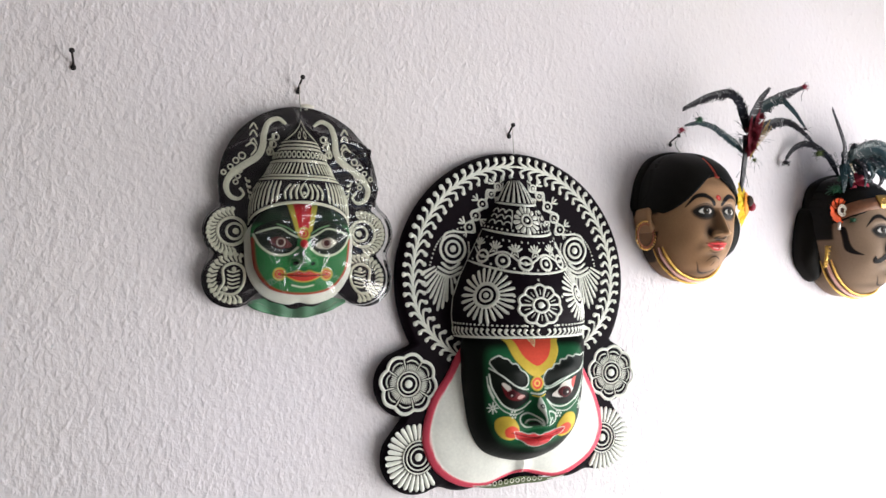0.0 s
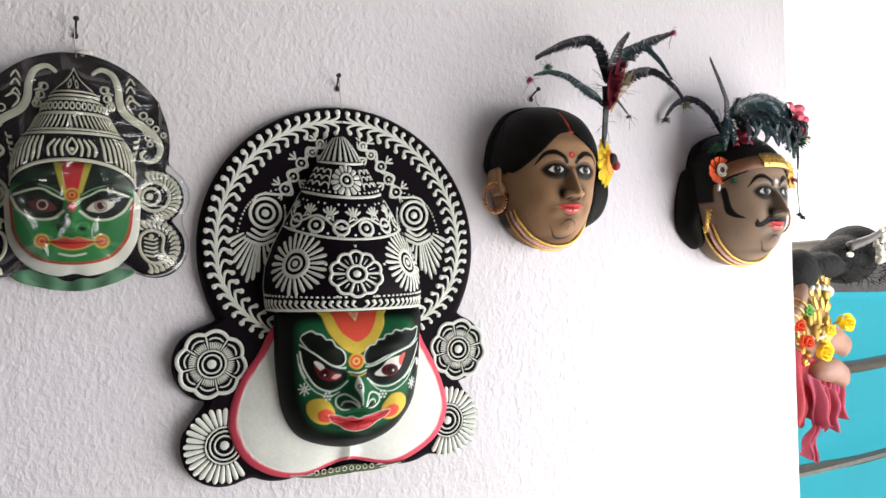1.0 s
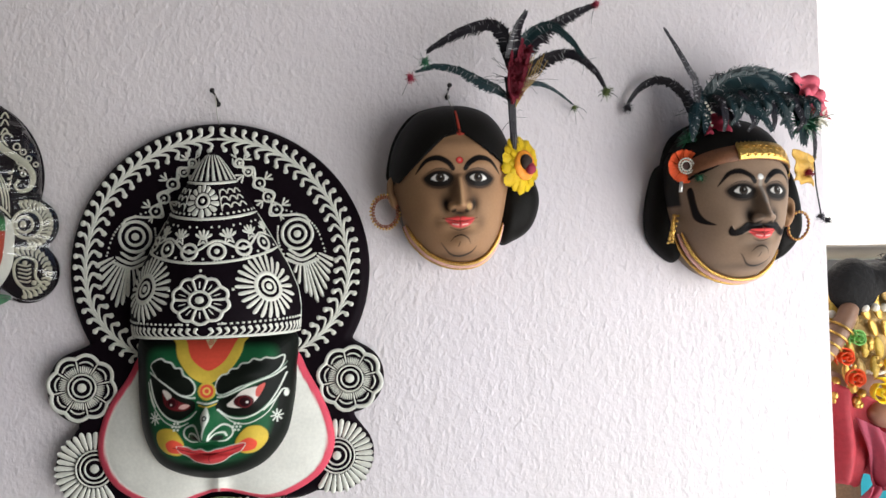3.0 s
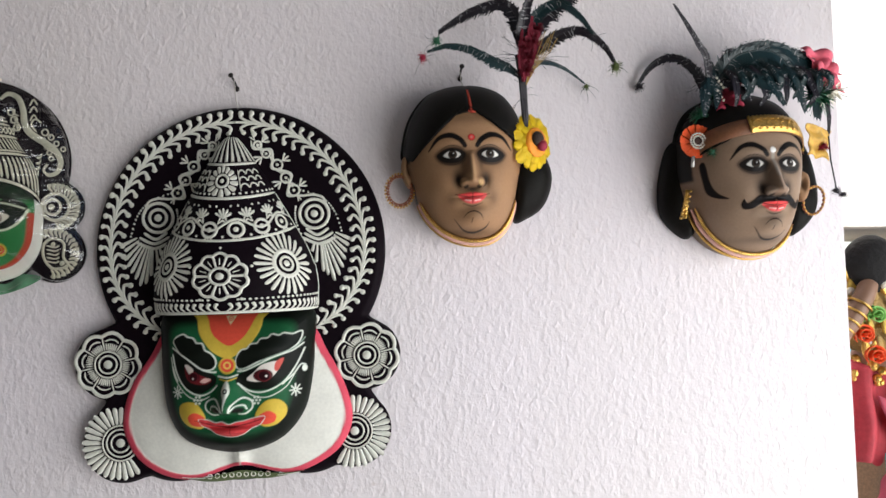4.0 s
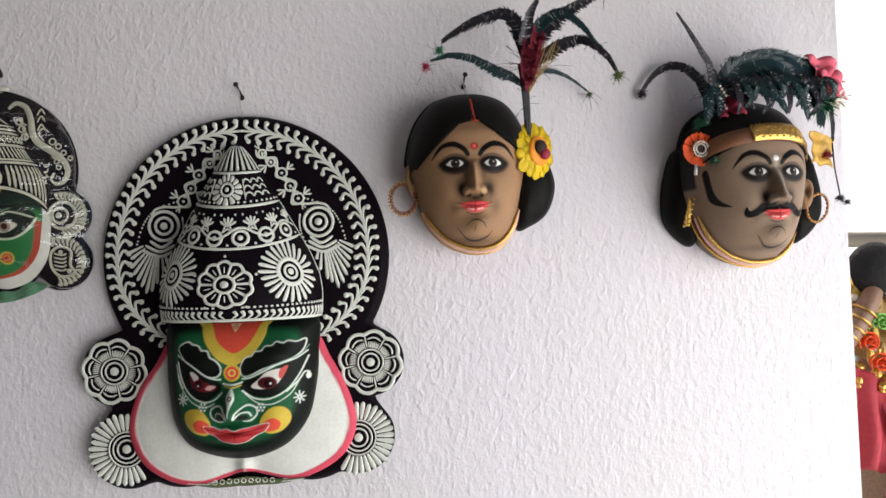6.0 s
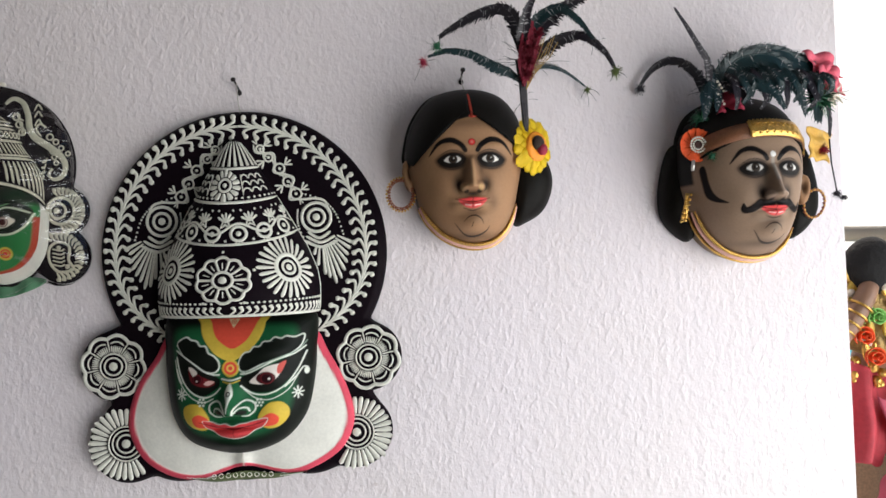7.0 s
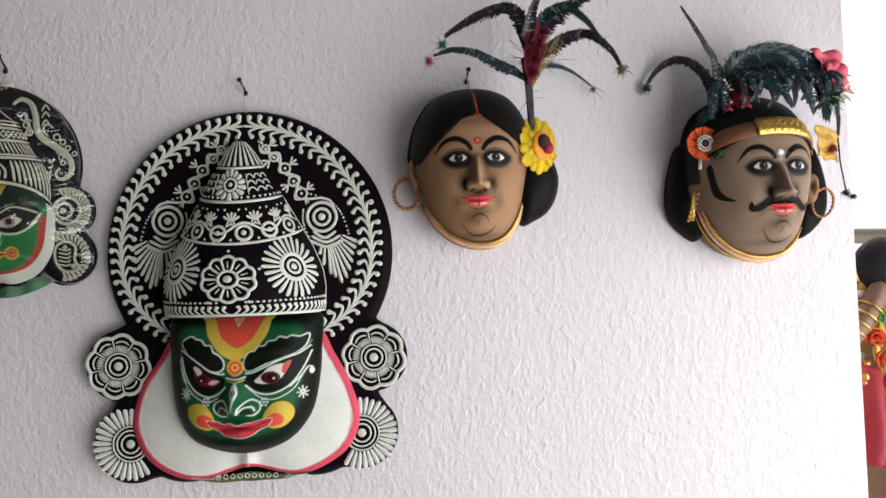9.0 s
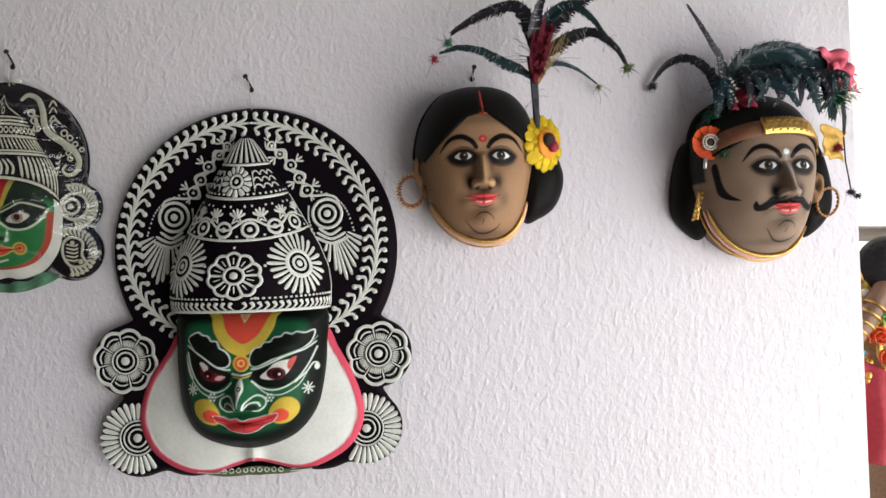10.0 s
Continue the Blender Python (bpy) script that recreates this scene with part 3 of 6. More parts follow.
    # white paper beard with a pink rim
    beard = Star((0, -0.150), pts=spline(np.array([(-107, -34), (-134, -78), (-161, -118), (-176, -160), (-176, -198), (-155, -238), (-115, -264), (-72, -271), (-30, -260), (0, -251), (30, -259), (74, -268),
                                                   (112, -258), (151, -233), (171, -196), (169, -158), (154, -116), (134, -78), (114, -42), (60, -20), (0, -12), (-60, -20)]) * S, 5, True))

    def beard_h(x, z, s):
        return 0.026 + 0.022 * np.clip(1 - s ** 3.2, 0, 1) ** 0.75 + 0.010 * np.exp(-(x / 0.012) ** 2) * np.clip((-0.222 - z) / 0.015, 0, 1)

    def beard_paint(p):
        s = beard.s(p.x, p.z)
        p.lay(np.clip((s - 0.928) / 0.01, 0, 1), (0.70, 0.085, 0.13), 0.0015)
        p.line([(0, -228), (1, -243), (0, -252)], 1.6, (0.62, 0.60, 0.52), 0.001, soft=1.5)
    shell("beard", beard, 110, beard_h, PAINTED, th, "white moulded beard with a pink painted rim", beard_paint, (0.80, 0.79, 0.72), back=0.022)

    # chin strip under the beard
    strip = spline([(-96, -267), (-50, -268), (0, -260), (50, -266), (96, -265)], 8)
    low = spline([(-96, -267), (-50, -276), (0, -274), (50, -274), (96, -265)], 8)
    pts = [(a * S, -0.032, b * S) for a, b in strip] + [(a * S, -0.028, b * S) for a, b in low] + [(a * S, -0.020, b * S) for a, b in low]
    k = len(strip)
    fs = [(i, i + 1, k + i + 1, k + i) for i in range(k - 1)] + [(k + i, k + i + 1, 2 * k + i + 1, 2 * k + i) for i in range(k - 1)]
    chin = mesh_object("chin_strip", pts, fs, material("olive_paint", (0.10, 0.13, 0.05), 0.5), th, "narrow olive strip with white loops")
    r = Relief(lambda a, b, l: (a * S, -(0.0305 + l * S), b * S))
    for a in range(-48, 49, 11):
        r.ring((a, -268.5 + 2.2 * math.cos(a / 40)), 3.4, 1.6, 12)
    for sg in (-1, 1):
        r.line([(sg * 54, -270), (sg * 72, -269), (sg * 90, -267)], 1.8)
    r.done("loop_border", WHITE, chin)

    # the face
    face = Star((4 * S, -0.11), pts=spline(np.array([(-107, -14), (-112, -70), (-110, -120), (-101, -172), (-72, -211), (-4, -229), (61, -213), (100, -172), (114, -120), (118, -70), (117, -14), (60, -6), (-52, -6)]) * S, 6, True))

    def face_h(x, z, s):
        X, Z = x / S, z / S
        h = 0.042 + 0.056 * np.clip(1 - s ** 3.2, 0, 1) ** 0.6
        g = lambda cx, cz, rx, rz: np.exp(-((X - cx) / rx) ** 2 - ((Z - cz) / rz) ** 2)
        h = h + 0.034 * np.exp(-(X / 13) ** 2) * np.clip((-100 - Z) / 45, 0, 1) * np.clip((Z + 164) / 9, 0, 1)      # nose
        h = h + 0.014 * g(-17, -150, 9, 9) + 0.014 * g(17, -151, 9, 9)                                                   # nostrils
        h = h + 0.006 * g(-45, -72, 30, 12) + 0.006 * g(55, -70, 34, 12)                                                # brows
        h = h + 0.007 * g(-48, -107, 22, 14) + 0.007 * g(52, -106, 25, 15)                                              # eyeballs
        h = h + 0.008 * g(-54, -162, 22, 20) + 0.008 * g(60, -164, 24, 20)                                              # cheeks
        h = h + 0.010 * g(0, -174, 34, 5.5) + 0.011 * g(0, -188, 28, 6) - 0.006 * g(0, -181, 38, 2.2)                  # lips
        h = h + 0.007 * g(0, -207, 30, 9)
        return h

    GREEN, DARK, OUT, YEL, RED = (0.013, 0.095, 0.037), (0.006, 0.008, 0.006), (0.70, 0.74, 0.66), (0.62, 0.44, 0.06), (0.72, 0.085, 0.05)

    def face_paint(p):
        s = face.s(p.x, p.z)
        X, Z = p.x / S, p.z / S
        p.lay(np.clip((s - 0.73) / 0.10, 0, 1), DARK)
        p.lay(0.75 * np.exp(-((Z + 205) / 16) ** 2), DARK)
        p.lay(0.6 * np.exp(-((X + 62) / 46) ** 2 - ((Z + 18) / 16) ** 2), DARK)
        p.fill([(-49, -12), (-48, -26), (-42, -46), (-28, -65), (-13, -77), (0, -81), (12, -76), (32, -61), (45, -41), (48, -26), (49, -12)], YEL, 0.0008)
        p.fill([(-32, -12), (-31, -27), (-23, -46), (-8, -59), (1.5, -62.5), (11, -59), (24, -48), (35, -27), (36, -12)], RED, 0.0008)
        p.fill([(-7, -20), (9, -20), (1.5, -33)], (0.75, 0.62, 0.35), 0.0006, smooth=False)
        p.disc((1, -24), 3.6, RED)
        p.ring((1, -24), 1.8, 1.2, (0.75, 0.62, 0.35))
        # brows
        LB = [(-81, -56), (-78, -50), (-67, -45), (-60, -49), (-52, -51), (-46, -58), (-38, -59), (-33, -68), (-25, -73), (-19, -82), (-20, -92), (-29, -96), (-44, -92), (-58, -84), (-70, -72)]
        RB = [(11, -86), (14, -77), (20, -70), (28, -68), (33, -62), (42, -61), (47, -55), (57, -54), (63, -49), (73, -51), (80, -48), (92, -50), (104, -47), (99, -62), (86, -72), (66, -80), (44, -86), (24, -95), (14, -95)]
        for b in (LB, RB):
            q = b + b[:1]
            p.line(q, 3.7, OUT, 0.0008)
            p.fill(b, DARK)
        # lids and eyes
        p.fill([(-82, -67), (-62, -79), (-42, -94), (-20, -104), (-17, -112), (-22, -120), (-42, -131), (-62, -122), (-77, -101)], DARK)
        p.fill([(14, -105), (39, -95), (74, -81), (105, -66), (100, -90), (82, -111), (60, -127), (32, -127), (13, -117)], DARK)
        p.line([(-83, -64), (-62, -78), (-42, -93), (-28, -99), (-18, -100)], 2.0, OUT, 0.0008)
        p.line([(13, -100), (24, -99), (41, -92), (66, -81), (90, -74), (106, -64)], 2.0, OUT, 0.0008)
        p.line([(-83, -74), (-78, -98), (-63, -123), (-43, -133), (-27, -129), (-16, -119)], 2.2, OUT, 0.0008)
        p.line([(-86, -78), (-81, -106), (-64, -131), (-43, -140), (-28, -135)], 1.4, OUT, 0.0006)
        p.line([(18, -122), (34, -136), (56, -139), (80, -127), (93, -108)], 1.4, OUT, 0.0006)
        p.line([(13, -96), (30, -95), (52, -84), (72, -77), (95, -69), (108, -56)], 1.2, (0.25, 0.34, 0.27), 0.0004)
        p.line([(14, -117), (30, -129), (52, -131), (76, -120), (94, -98), (107, -72)], 2.2, OUT, 0.0008)
        p.line([(76, -122), (92, -108), (101, -96), (107, -97)], 2.2, OUT, 0.0008)
        p.disc((106, -102), 3.4, OUT, 0.0008, rz=5)
        p.line([(-84, -92), (-80, -104), (-76, -112)], 2.4, OUT, 0.0006)
        p.fill([(-64, -90), (-58, -89), (-50, -97), (-38, -104), (-24, -111), (-32, -117), (-48, -116), (-60, -108)], (0.13, 0.012, 0.016))
        p.fill([(-64, -90), (-59, -88.5), (-50, -96), (-55, -102)], (0.74, 0.66, 0.60))
        p.fill([(-40, -113), (-34, -108), (-25, -110), (-33, -115)], (0.6, 0.36, 0.32))
        p.disc((-49, -106), 8.5, (0.03, 0.004, 0.006), rz=7)
        p.ring((-49, -106), 6.5, 1.2, (0.12, 0.015, 0.02))
        p.disc((-50, -108), 1.3, (0.7, 0.6, 0.55))
        p.fill([(26, -112), (38, -101), (50, -91), (74, -88), (70, -102), (58, -113), (40, -116)], (0.78, 0.72, 0.66))
        p.fill([(68, -88.5), (79, -84), (71, -101), (66, -99)], (0.62, 0.11, 0.09))
        p.disc((50, -107), 14, (0.06, 0.008, 0.01), rz=9)
        p.disc((52, -108), 8.0, (0.018, 0.003, 0.005), rz=6.5)
        p.ring((52, -107), 8.5, 1.2, (0.13, 0.015, 0.02))
        p.disc((55, -108), 1.6, (0.75, 0.68, 0.64))
        # mark between the brows
        for r0, c0 in ((12.5, YEL), (9.5, RED), (5.6, (0.78, 0.55, 0.12)), (3.2, RED)):
            p.disc((-1.5, -91), r0, c0, 0.0012)
        p.line([(-14, -106), (0, -108), (13, -105)], 2.4, OUT, 0.0008)
        p.line([(-12, -110), (0, -112), (12, -109)], 1.8, YEL, 0.0008)
        # nose lines
        p.fill([(-1, -112), (-8, -126), (-3.5, -138), (-2, -153), (1, -138), (5, -126)], OUT, 0.0008)
        p.disc((-1.5, -126), 3.4, DARK)
        p.disc((-1.5, -126), 1.6, OUT)
        for sg in (-1, 1):
            p.disc((sg * 16, -154), 7.0, DARK, rz=4.5)
            p.line([(sg * 5, -156), (sg * 8, -146), (sg * 20, -138), (sg * 32, -143), (sg * 33, -153), (sg * 24, -161), (sg * 15, -161)], 2.4, OUT, 0.0008)
            p.line([(sg * 7, -153), (sg * 14, -147), (sg * 23, -148), (sg * 26, -154)], 1.8, OUT, 0.0006)
        # cheeks and mouth
        p.fill([(-74, -150), (-64, -143), (-48, -144), (-38, -156), (-34, -168), (-36, -178), (-46, -183), (-62, -178), (-73, -165)], YEL, 0.0008)
        p.fill([(80, -154), (70, -144), (54, -144), (42, -154), (36, -166), (38, -177), (50, -184), (66, -181), (79, -168)], YEL, 0.0008)
        p.fill([(-60, -164), (-50, -157.5), (-38, -163), (-34, -172), (-42, -179), (-56, -176)], RED)
        p.fill([(66, -166), (56, -159), (44, -164), (38, -172), (46, -180), (62, -177)], RED)
        lips = [(-44, -168), (-32, -169), (-20, -173), (-10, -172), (0, -176), (10, -173), (20, -172), (34, -169), (50, -167), (42, -179), (30, -184), (16, -193), (0, -196), (-16, -192), (-28, -184), (-38, -179)]
        p.line(lips + lips[:1], 2.2, OUT, 0.0008)
        p.fill(lips, (0.58, 0.055, 0.06))
        p.line([(-50, -169), (-36, -173), (-20, -178), (0, -182), (20, -178), (38, -173), (52, -168)], 2.2, (0.12, 0.01, 0.012), ends=(0.5, 0.5))
        p.line([(0, -182), (0, -194)], 1.0, (0.2, 0.02, 0.02))
        # small blossoms
        for c in ((-45, -140), (39, -143)):
            p.disc(c, 1.8, OUT)
            for i in range(6):
                p.disc((c[0] + 5 * math.cos(i * 1.047), c[1] + 5 * math.sin(i * 1.047)), 1.7, OUT, 0.0005)
        for c in ((-77, -129), (93, -133)):
            for i in range(8):
                e = (math.cos(i * math.pi / 4), math.sin(i * math.pi / 4))
                p.line([(c[0] + 2 * e[0], c[1] + 2 * e[1]), (c[0] + 7.5 * e[0], c[1] + 9 * e[1])], 1.9, OUT, 0.0005, n=2)
    shell("face", face, 230, face_h, PAINTED, th, "dark green painted face with red and yellow marks", face_paint, GREEN, back=0.03)
    # hanging loop of string
    bm = bmesh.new()
    tube(bm, [(0.004, -0.012, 0.300), (0.001, -0.016, 0.322), (-0.001, -0.017, 0.352)], 0.0008, 6)
    part("hanging_string", bm, STRING, th)
    return th


big_mask()
nail("nail", 0.0, 1.797, (-0.004, 0.010), "dark iron nail holding up the large crowned mask")


# ---- the two brown head masks with feather plumes ----
SKIN = (0.345, 0.196, 0.106)
PETAL = material("yellow_petal", (1.0, 0.74, 0.02), 0.6, 0, 90, 0.15, 0.2, 0.001, 30)
ORANGE = material("orange_felt", (0.82, 0.10, 0.02), 0.8, 0, 300, 0.25, 0.5, 0.002, 60)
CRIMSON = material("crimson_cloth", (0.30, 0.012, 0.04), 0.7, 0, 200, 0.3, 0.3, 0.001, 40)
ROSE = material("rose_pink_cloth", (0.75, 0.13, 0.19), 0.7, 0, 150, 0.25, 0.3, 0.001, 40)
LEAF = material("green_feather", (0.012, 0.10, 0.045), 0.6, 0, 300, 0.4, 0.2, 0.001, 60)
TEAL = material("teal_black_feather", (0.0045, 0.024, 0.028), 0.35, 0, 300, 0.5, 0.2, 0.001, 40)
PLUM = material("plum_black_feather", (0.013, 0.009, 0.016), 0.45, 0, 300, 0.5, 0.2, 0.001, 40)
REDDOWN = material("crimson_down", (0.20, 0.010, 0.028), 0.8, 0, 300, 0.4, 0.2, 0.001, 40)
OLIVE = material("olive_bud", (0.09, 0.12, 0.03), 0.8, 0, 300, 0.4, 0.4, 0.002, 60)
OCHRE = material("ochre_quill", (0.42, 0.26, 0.06), 0.6, 0, 300, 0.3, 0.2, 0.001, 60)
CREAM = material("cream_thread", (0.75, 0.70, 0.60), 0.7, 0, 300, 0.2, 0.2, 0.001, 60)
GREYBARB = material("grey_barb", (0.36, 0.35, 0.36), 0.7, 0, 300, 0.3, 0.2, 0.001, 60)
PALEPINK = material("pale_pink_band", (0.75, 0.42, 0.36), 0.5, 0, 200, 0.2, 0.2, 0.0006, 60)


def feather(name, pts, width, mat, parent, label="", n=80, curl=0.35, fleck=0.0, seed=1, quill=None):
    """A drooping feather: a quill along 3D points (mm) and single barbs to both sides; fleck: share of pale barbs."""
    rnd = random.Random(seed)
    p = spline(np.array(pts, float), 12) * S
    seg = np.concatenate([[0], np.cumsum(np.linalg.norm(np.diff(p, axis=0), axis=1))])
    v, f = [], []
    pv, pf = [], []
    prof_at = lambda q: width * S * min(1, q * 4 + 0.35) * (1 - 0.78 * q ** 1.4)
    rows = 44
    for i in range(rows):
        q = i / (rows - 1)
        at = min(q * seg[-1], seg[-1] - 0.002)
        c = np.array([np.interp(at, seg, p[:, k]) for k in range(3)])
        t = np.array([np.interp(at + 0.002, seg, p[:, k]) for k in range(3)]) - c
        side = np.cross(t, (0, -1, 0))
        side /= max(np.linalg.norm(side), 1e-6)
        for k in (-1, -0.5, 0, 0.5, 1):
            ww = prof_at(q) * 0.50 * rnd.uniform(0.9, 1.08)
            v.append(c + side * k * ww + np.array((0, 0.0016 * abs(k) + 0.0008, 0)))
    for i in range(rows - 1):
        for k in range(4):
            f.append((i * 5 + k, i * 5 + k + 1, i * 5 + k + 6, i * 5 + k + 5))
    for i in range(n):
        q = (i + rnd.random()) / n
        at = q * seg[-1]
        c = np.array([np.interp(at, seg, p[:, k]) for k in range(3)])
        c2 = np.array([np.interp(at + 0.002, seg, p[:, k]) for k in range(3)])
        t = c2 - c
        ln = np.linalg.norm(t)
        if ln < 1e-7:
            continue
        t /= ln
        side = np.cross(t, (0, -1, 0))
        side /= max(np.linalg.norm(side), 1e-6)
        prof = prof_at(q)
        for sg in (-1, 1):
            lean = rnd.uniform(1.2, 1.7)
            d = side * sg + t * lean + np.array((0, rnd.uniform(-0.2, 0.15), 0))
            d /= np.linalg.norm(d)
            L = 1.02 * prof * rnd.uniform(0.85, 1.15)
            w = t * rnd.uniform(0.0009, 0.0018)
            pale = rnd.random() < fleck * 0.42
            at0 = c
            if pale:
                w, d, L, at0 = w * 0.30, side * sg * 0.9 + t * 0.35, prof * 0.55, c - np.array((0, 0.0012, 0))
            mid = at0 + d * L * 0.55
            end = at0 + d * L + np.array((0, 0.0, -curl * L * rnd.uniform(0.2, 1.0)))
            V, Fc = (pv, pf) if pale else (v, f)
            o = len(V)
            V += [at0 - w, at0 + w, mid + w, mid - w, end + w * 0.3, end - w * 0.3]
            Fc += [(o, o + 1, o + 2, o + 3), (o + 3, o + 2, o + 4, o + 5)]
    ob = mesh_object(name, v, f, mat, parent, label)
    if pv:
        tagged(mesh_object("pale_barb", pv, pf, GREYBARB, ob), kind="stuff")
    bm = bmesh.new()
    tube(bm, p[::2], 0.0011, 6, lambda q: 1.1 - 0.6 * q)
    part("quill", bm, quill or mat, ob)
    return ob


def tuft(name, c, r, mat, parent, label="", n=70, seed=3, core=0.45, flat=1.0):
    """A little fluffy bud: a core with many short hairs."""
    rnd = random.Random(seed)
    bm = bmesh.new()
    C = Vector(c) * S
    ball(bm, C, r * S * core, 8, 6)
    for i in range(n):
        d = Vector((rnd.gauss(0, 1), rnd.gauss(0, flat), rnd.gauss(0, 1))).normalized()
        a = d.orthogonal().normalized() * r * S * 0.07
        e = C + d * r * S * rnd.uniform(0.6, 1.1) + Vector((0, 0, -r * S * 0.15))
        b = C + d * r * S * 0.2
        bm.faces.new([bm.verts.new(q) for q in (b - a, b + a, e + a * 0.5, e - a * 0.5)])
    return part(name, bm, mat, parent, label)


def wisps(name, c, n, length, mat, parent, seed, lo=0, hi=360):
    """Loose hair-thin filaments springing from a point."""
    rnd = random.Random(seed)
    bm = bmesh.new()
    for i in range(n):
        a = radians(rnd.uniform(lo, hi))
        L = length * rnd.uniform(0.5, 1.1)
        b = rnd.uniform(-0.5, 0.5)
        pts = [Vector((c[0] + math.cos(a + b * q) * L * q + rnd.uniform(-2, 2) * (1 - q), c[1] + rnd.uniform(-5, 5) * q, c[2] + math.sin(a + b * q) * L * q - 8 * q * q)) * S for q in (0.05, 0.35, 0.7, 1)]
        tube(bm, pts, 0.0003, 4)
    return part(name, bm, mat, parent)


def beads(name, path, r, mat, parent, label=""):
    bm = bmesh.new()
    for q in path:
        bmesh.ops.create_icosphere(bm, subdivisions=1, radius=r, matrix=Matrix.Translation(q))
    return part(name, bm, mat, parent, label)


def daisy(parent, c, r, petals, mat, turn, name="flower", label=""):
    """An artificial flower: cupped ribbed petals in two rows round a felt disc."""
    base = pose(c[0] * S, c[1] * S, c[2] * S, *turn)
    rnd = random.Random(5)
    bm = bmesh.new()
    ball(bm, (0, 0.002, 0), r * S * 0.25, 10, 6, (1, 0.3, 1))
    bmesh.ops.transform(bm, matrix=base, verts=bm.verts)
    root = part(name, bm, mat, parent, label)
    for row, (cnt, rr, lift) in enumerate(((petals, 1.0, 0.0), (petals - 3, 0.74, -0.004))):
        for i in range(cnt):
            a = (i + 0.5 * row) / cnt * math.tau + rnd.uniform(-0.08, 0.08)
            L = r * S * rr * rnd.uniform(0.92, 1.05)
            half = L * 0.165
            bm = bmesh.new()
            rows = []
            for q in (0.12, 0.4, 0.7, 0.9, 1.0):
                w = half * (0.35 + 1.0 * math.sin(min(1.0, q * 1.05) * 2.2)) * (0.30 if q == 1.0 else 1)
                z = q * L
                y = lift - 0.006 * math.sin(q * 2.4) + 0.006 * q * q
                rows.append([bm.verts.new((k * w, y + 0.0012 * (abs(k) if k else -0.6), z)) for k in (-1, -0.4, 0, 0.4, 1)])
            for u, w2 in zip(rows, rows[1:]):
                for k in range(4):
                    bm.faces.new((u[k], u[k + 1], w2[k + 1], w2[k]))
            bmesh.ops.solidify(bm, geom=bm.faces[:], thickness=0.0006)
            bmesh.ops.transform(bm, matrix=base @ Matrix.Rotation(a, 4, "Y"), verts=bm.verts)
            part("petal", bm, mat, root)
    return root, base


HEAD = [(3, 99), (-34, 94), (-62, 79), (-86, 44), (-97, -1), (-92, -45), (-80, -82), (-63, -114), (-35, -140), (3, -153), (41, -147), (68, -117), (84, -60), (94, -2), (88, 43), (66, 78), (38, 94)]


def head_form(mid, depth, eyes, sc=1.0, low=1.0, eyes_x=0, high=1.0):
    """The moulded head: outline and height, with brow, eyes, nose, lips and chin round the middle line eyes_x (mm)."""
    star = Star((0, -0.030), pts=spline(np.array([(a * sc + mid - 6, b * sc * (low if b < 0 else high)) for a, b in HEAD]) * S, 6, True))
    cx, ez = eyes_x, eyes

    def h(x, z, s=None):
        s = star.s(x, z) if s is None else s
        X, Z = np.asarray(x) / S - cx, np.asarray(z) / S - ez
        g = lambda a, b, rx, rz: np.exp(-((X - a) / rx) ** 2 - ((Z - b) / rz) ** 2)
        k = 0.020 + depth * np.clip(1 - np.clip(s, 0, 1) ** 2.7, 0, 1) ** 0.52
        k = k - 0.004 * g(-27, 0, 20, 13) - 0.004 * g(27, 0, 20, 13)          # sockets
        k = k + 0.0062 * g(-27, -1, 13, 9) + 0.0062 * g(27, -1, 13, 9)        # eyes
        k = k + 0.003 * g(-28, 19, 26, 7) + 0.003 * g(28, 19, 26, 7)          # brows
        k = k + 0.026 * np.exp(-(X / (7 + 3 * np.clip(-Z / 40, 0, 1))) ** 2) * np.clip((6 - Z) / 44, 0, 1) ** 0.8 * np.clip((Z + 50) / 7, 0, 1)   # nose
        k = k + 0.013 * g(-12, -41, 7, 7) + 0.013 * g(12, -41, 7, 7) - 0.003 * g(-21, -40, 4, 8) - 0.003 * g(21, -40, 4, 8)
        k = k + 0.0052 * g(0, -58.5, 18, 3.4) + 0.0060 * g(0, -67.5, 15, 4.4) - 0.0036 * g(0, -62.5, 24, 1.6) - 0.003 * g(0, -78, 18, 5)
        k = k + 0.004 * g(0, -64, 30, 14)
        k = k + 0.010 * g(0, -95, 22, 14)                                       # chin
        k = k + 0.004 * g(-45, -45, 24, 24) + 0.004 * g(45, -45, 24, 24)      # cheeks
        return k
    return star, h


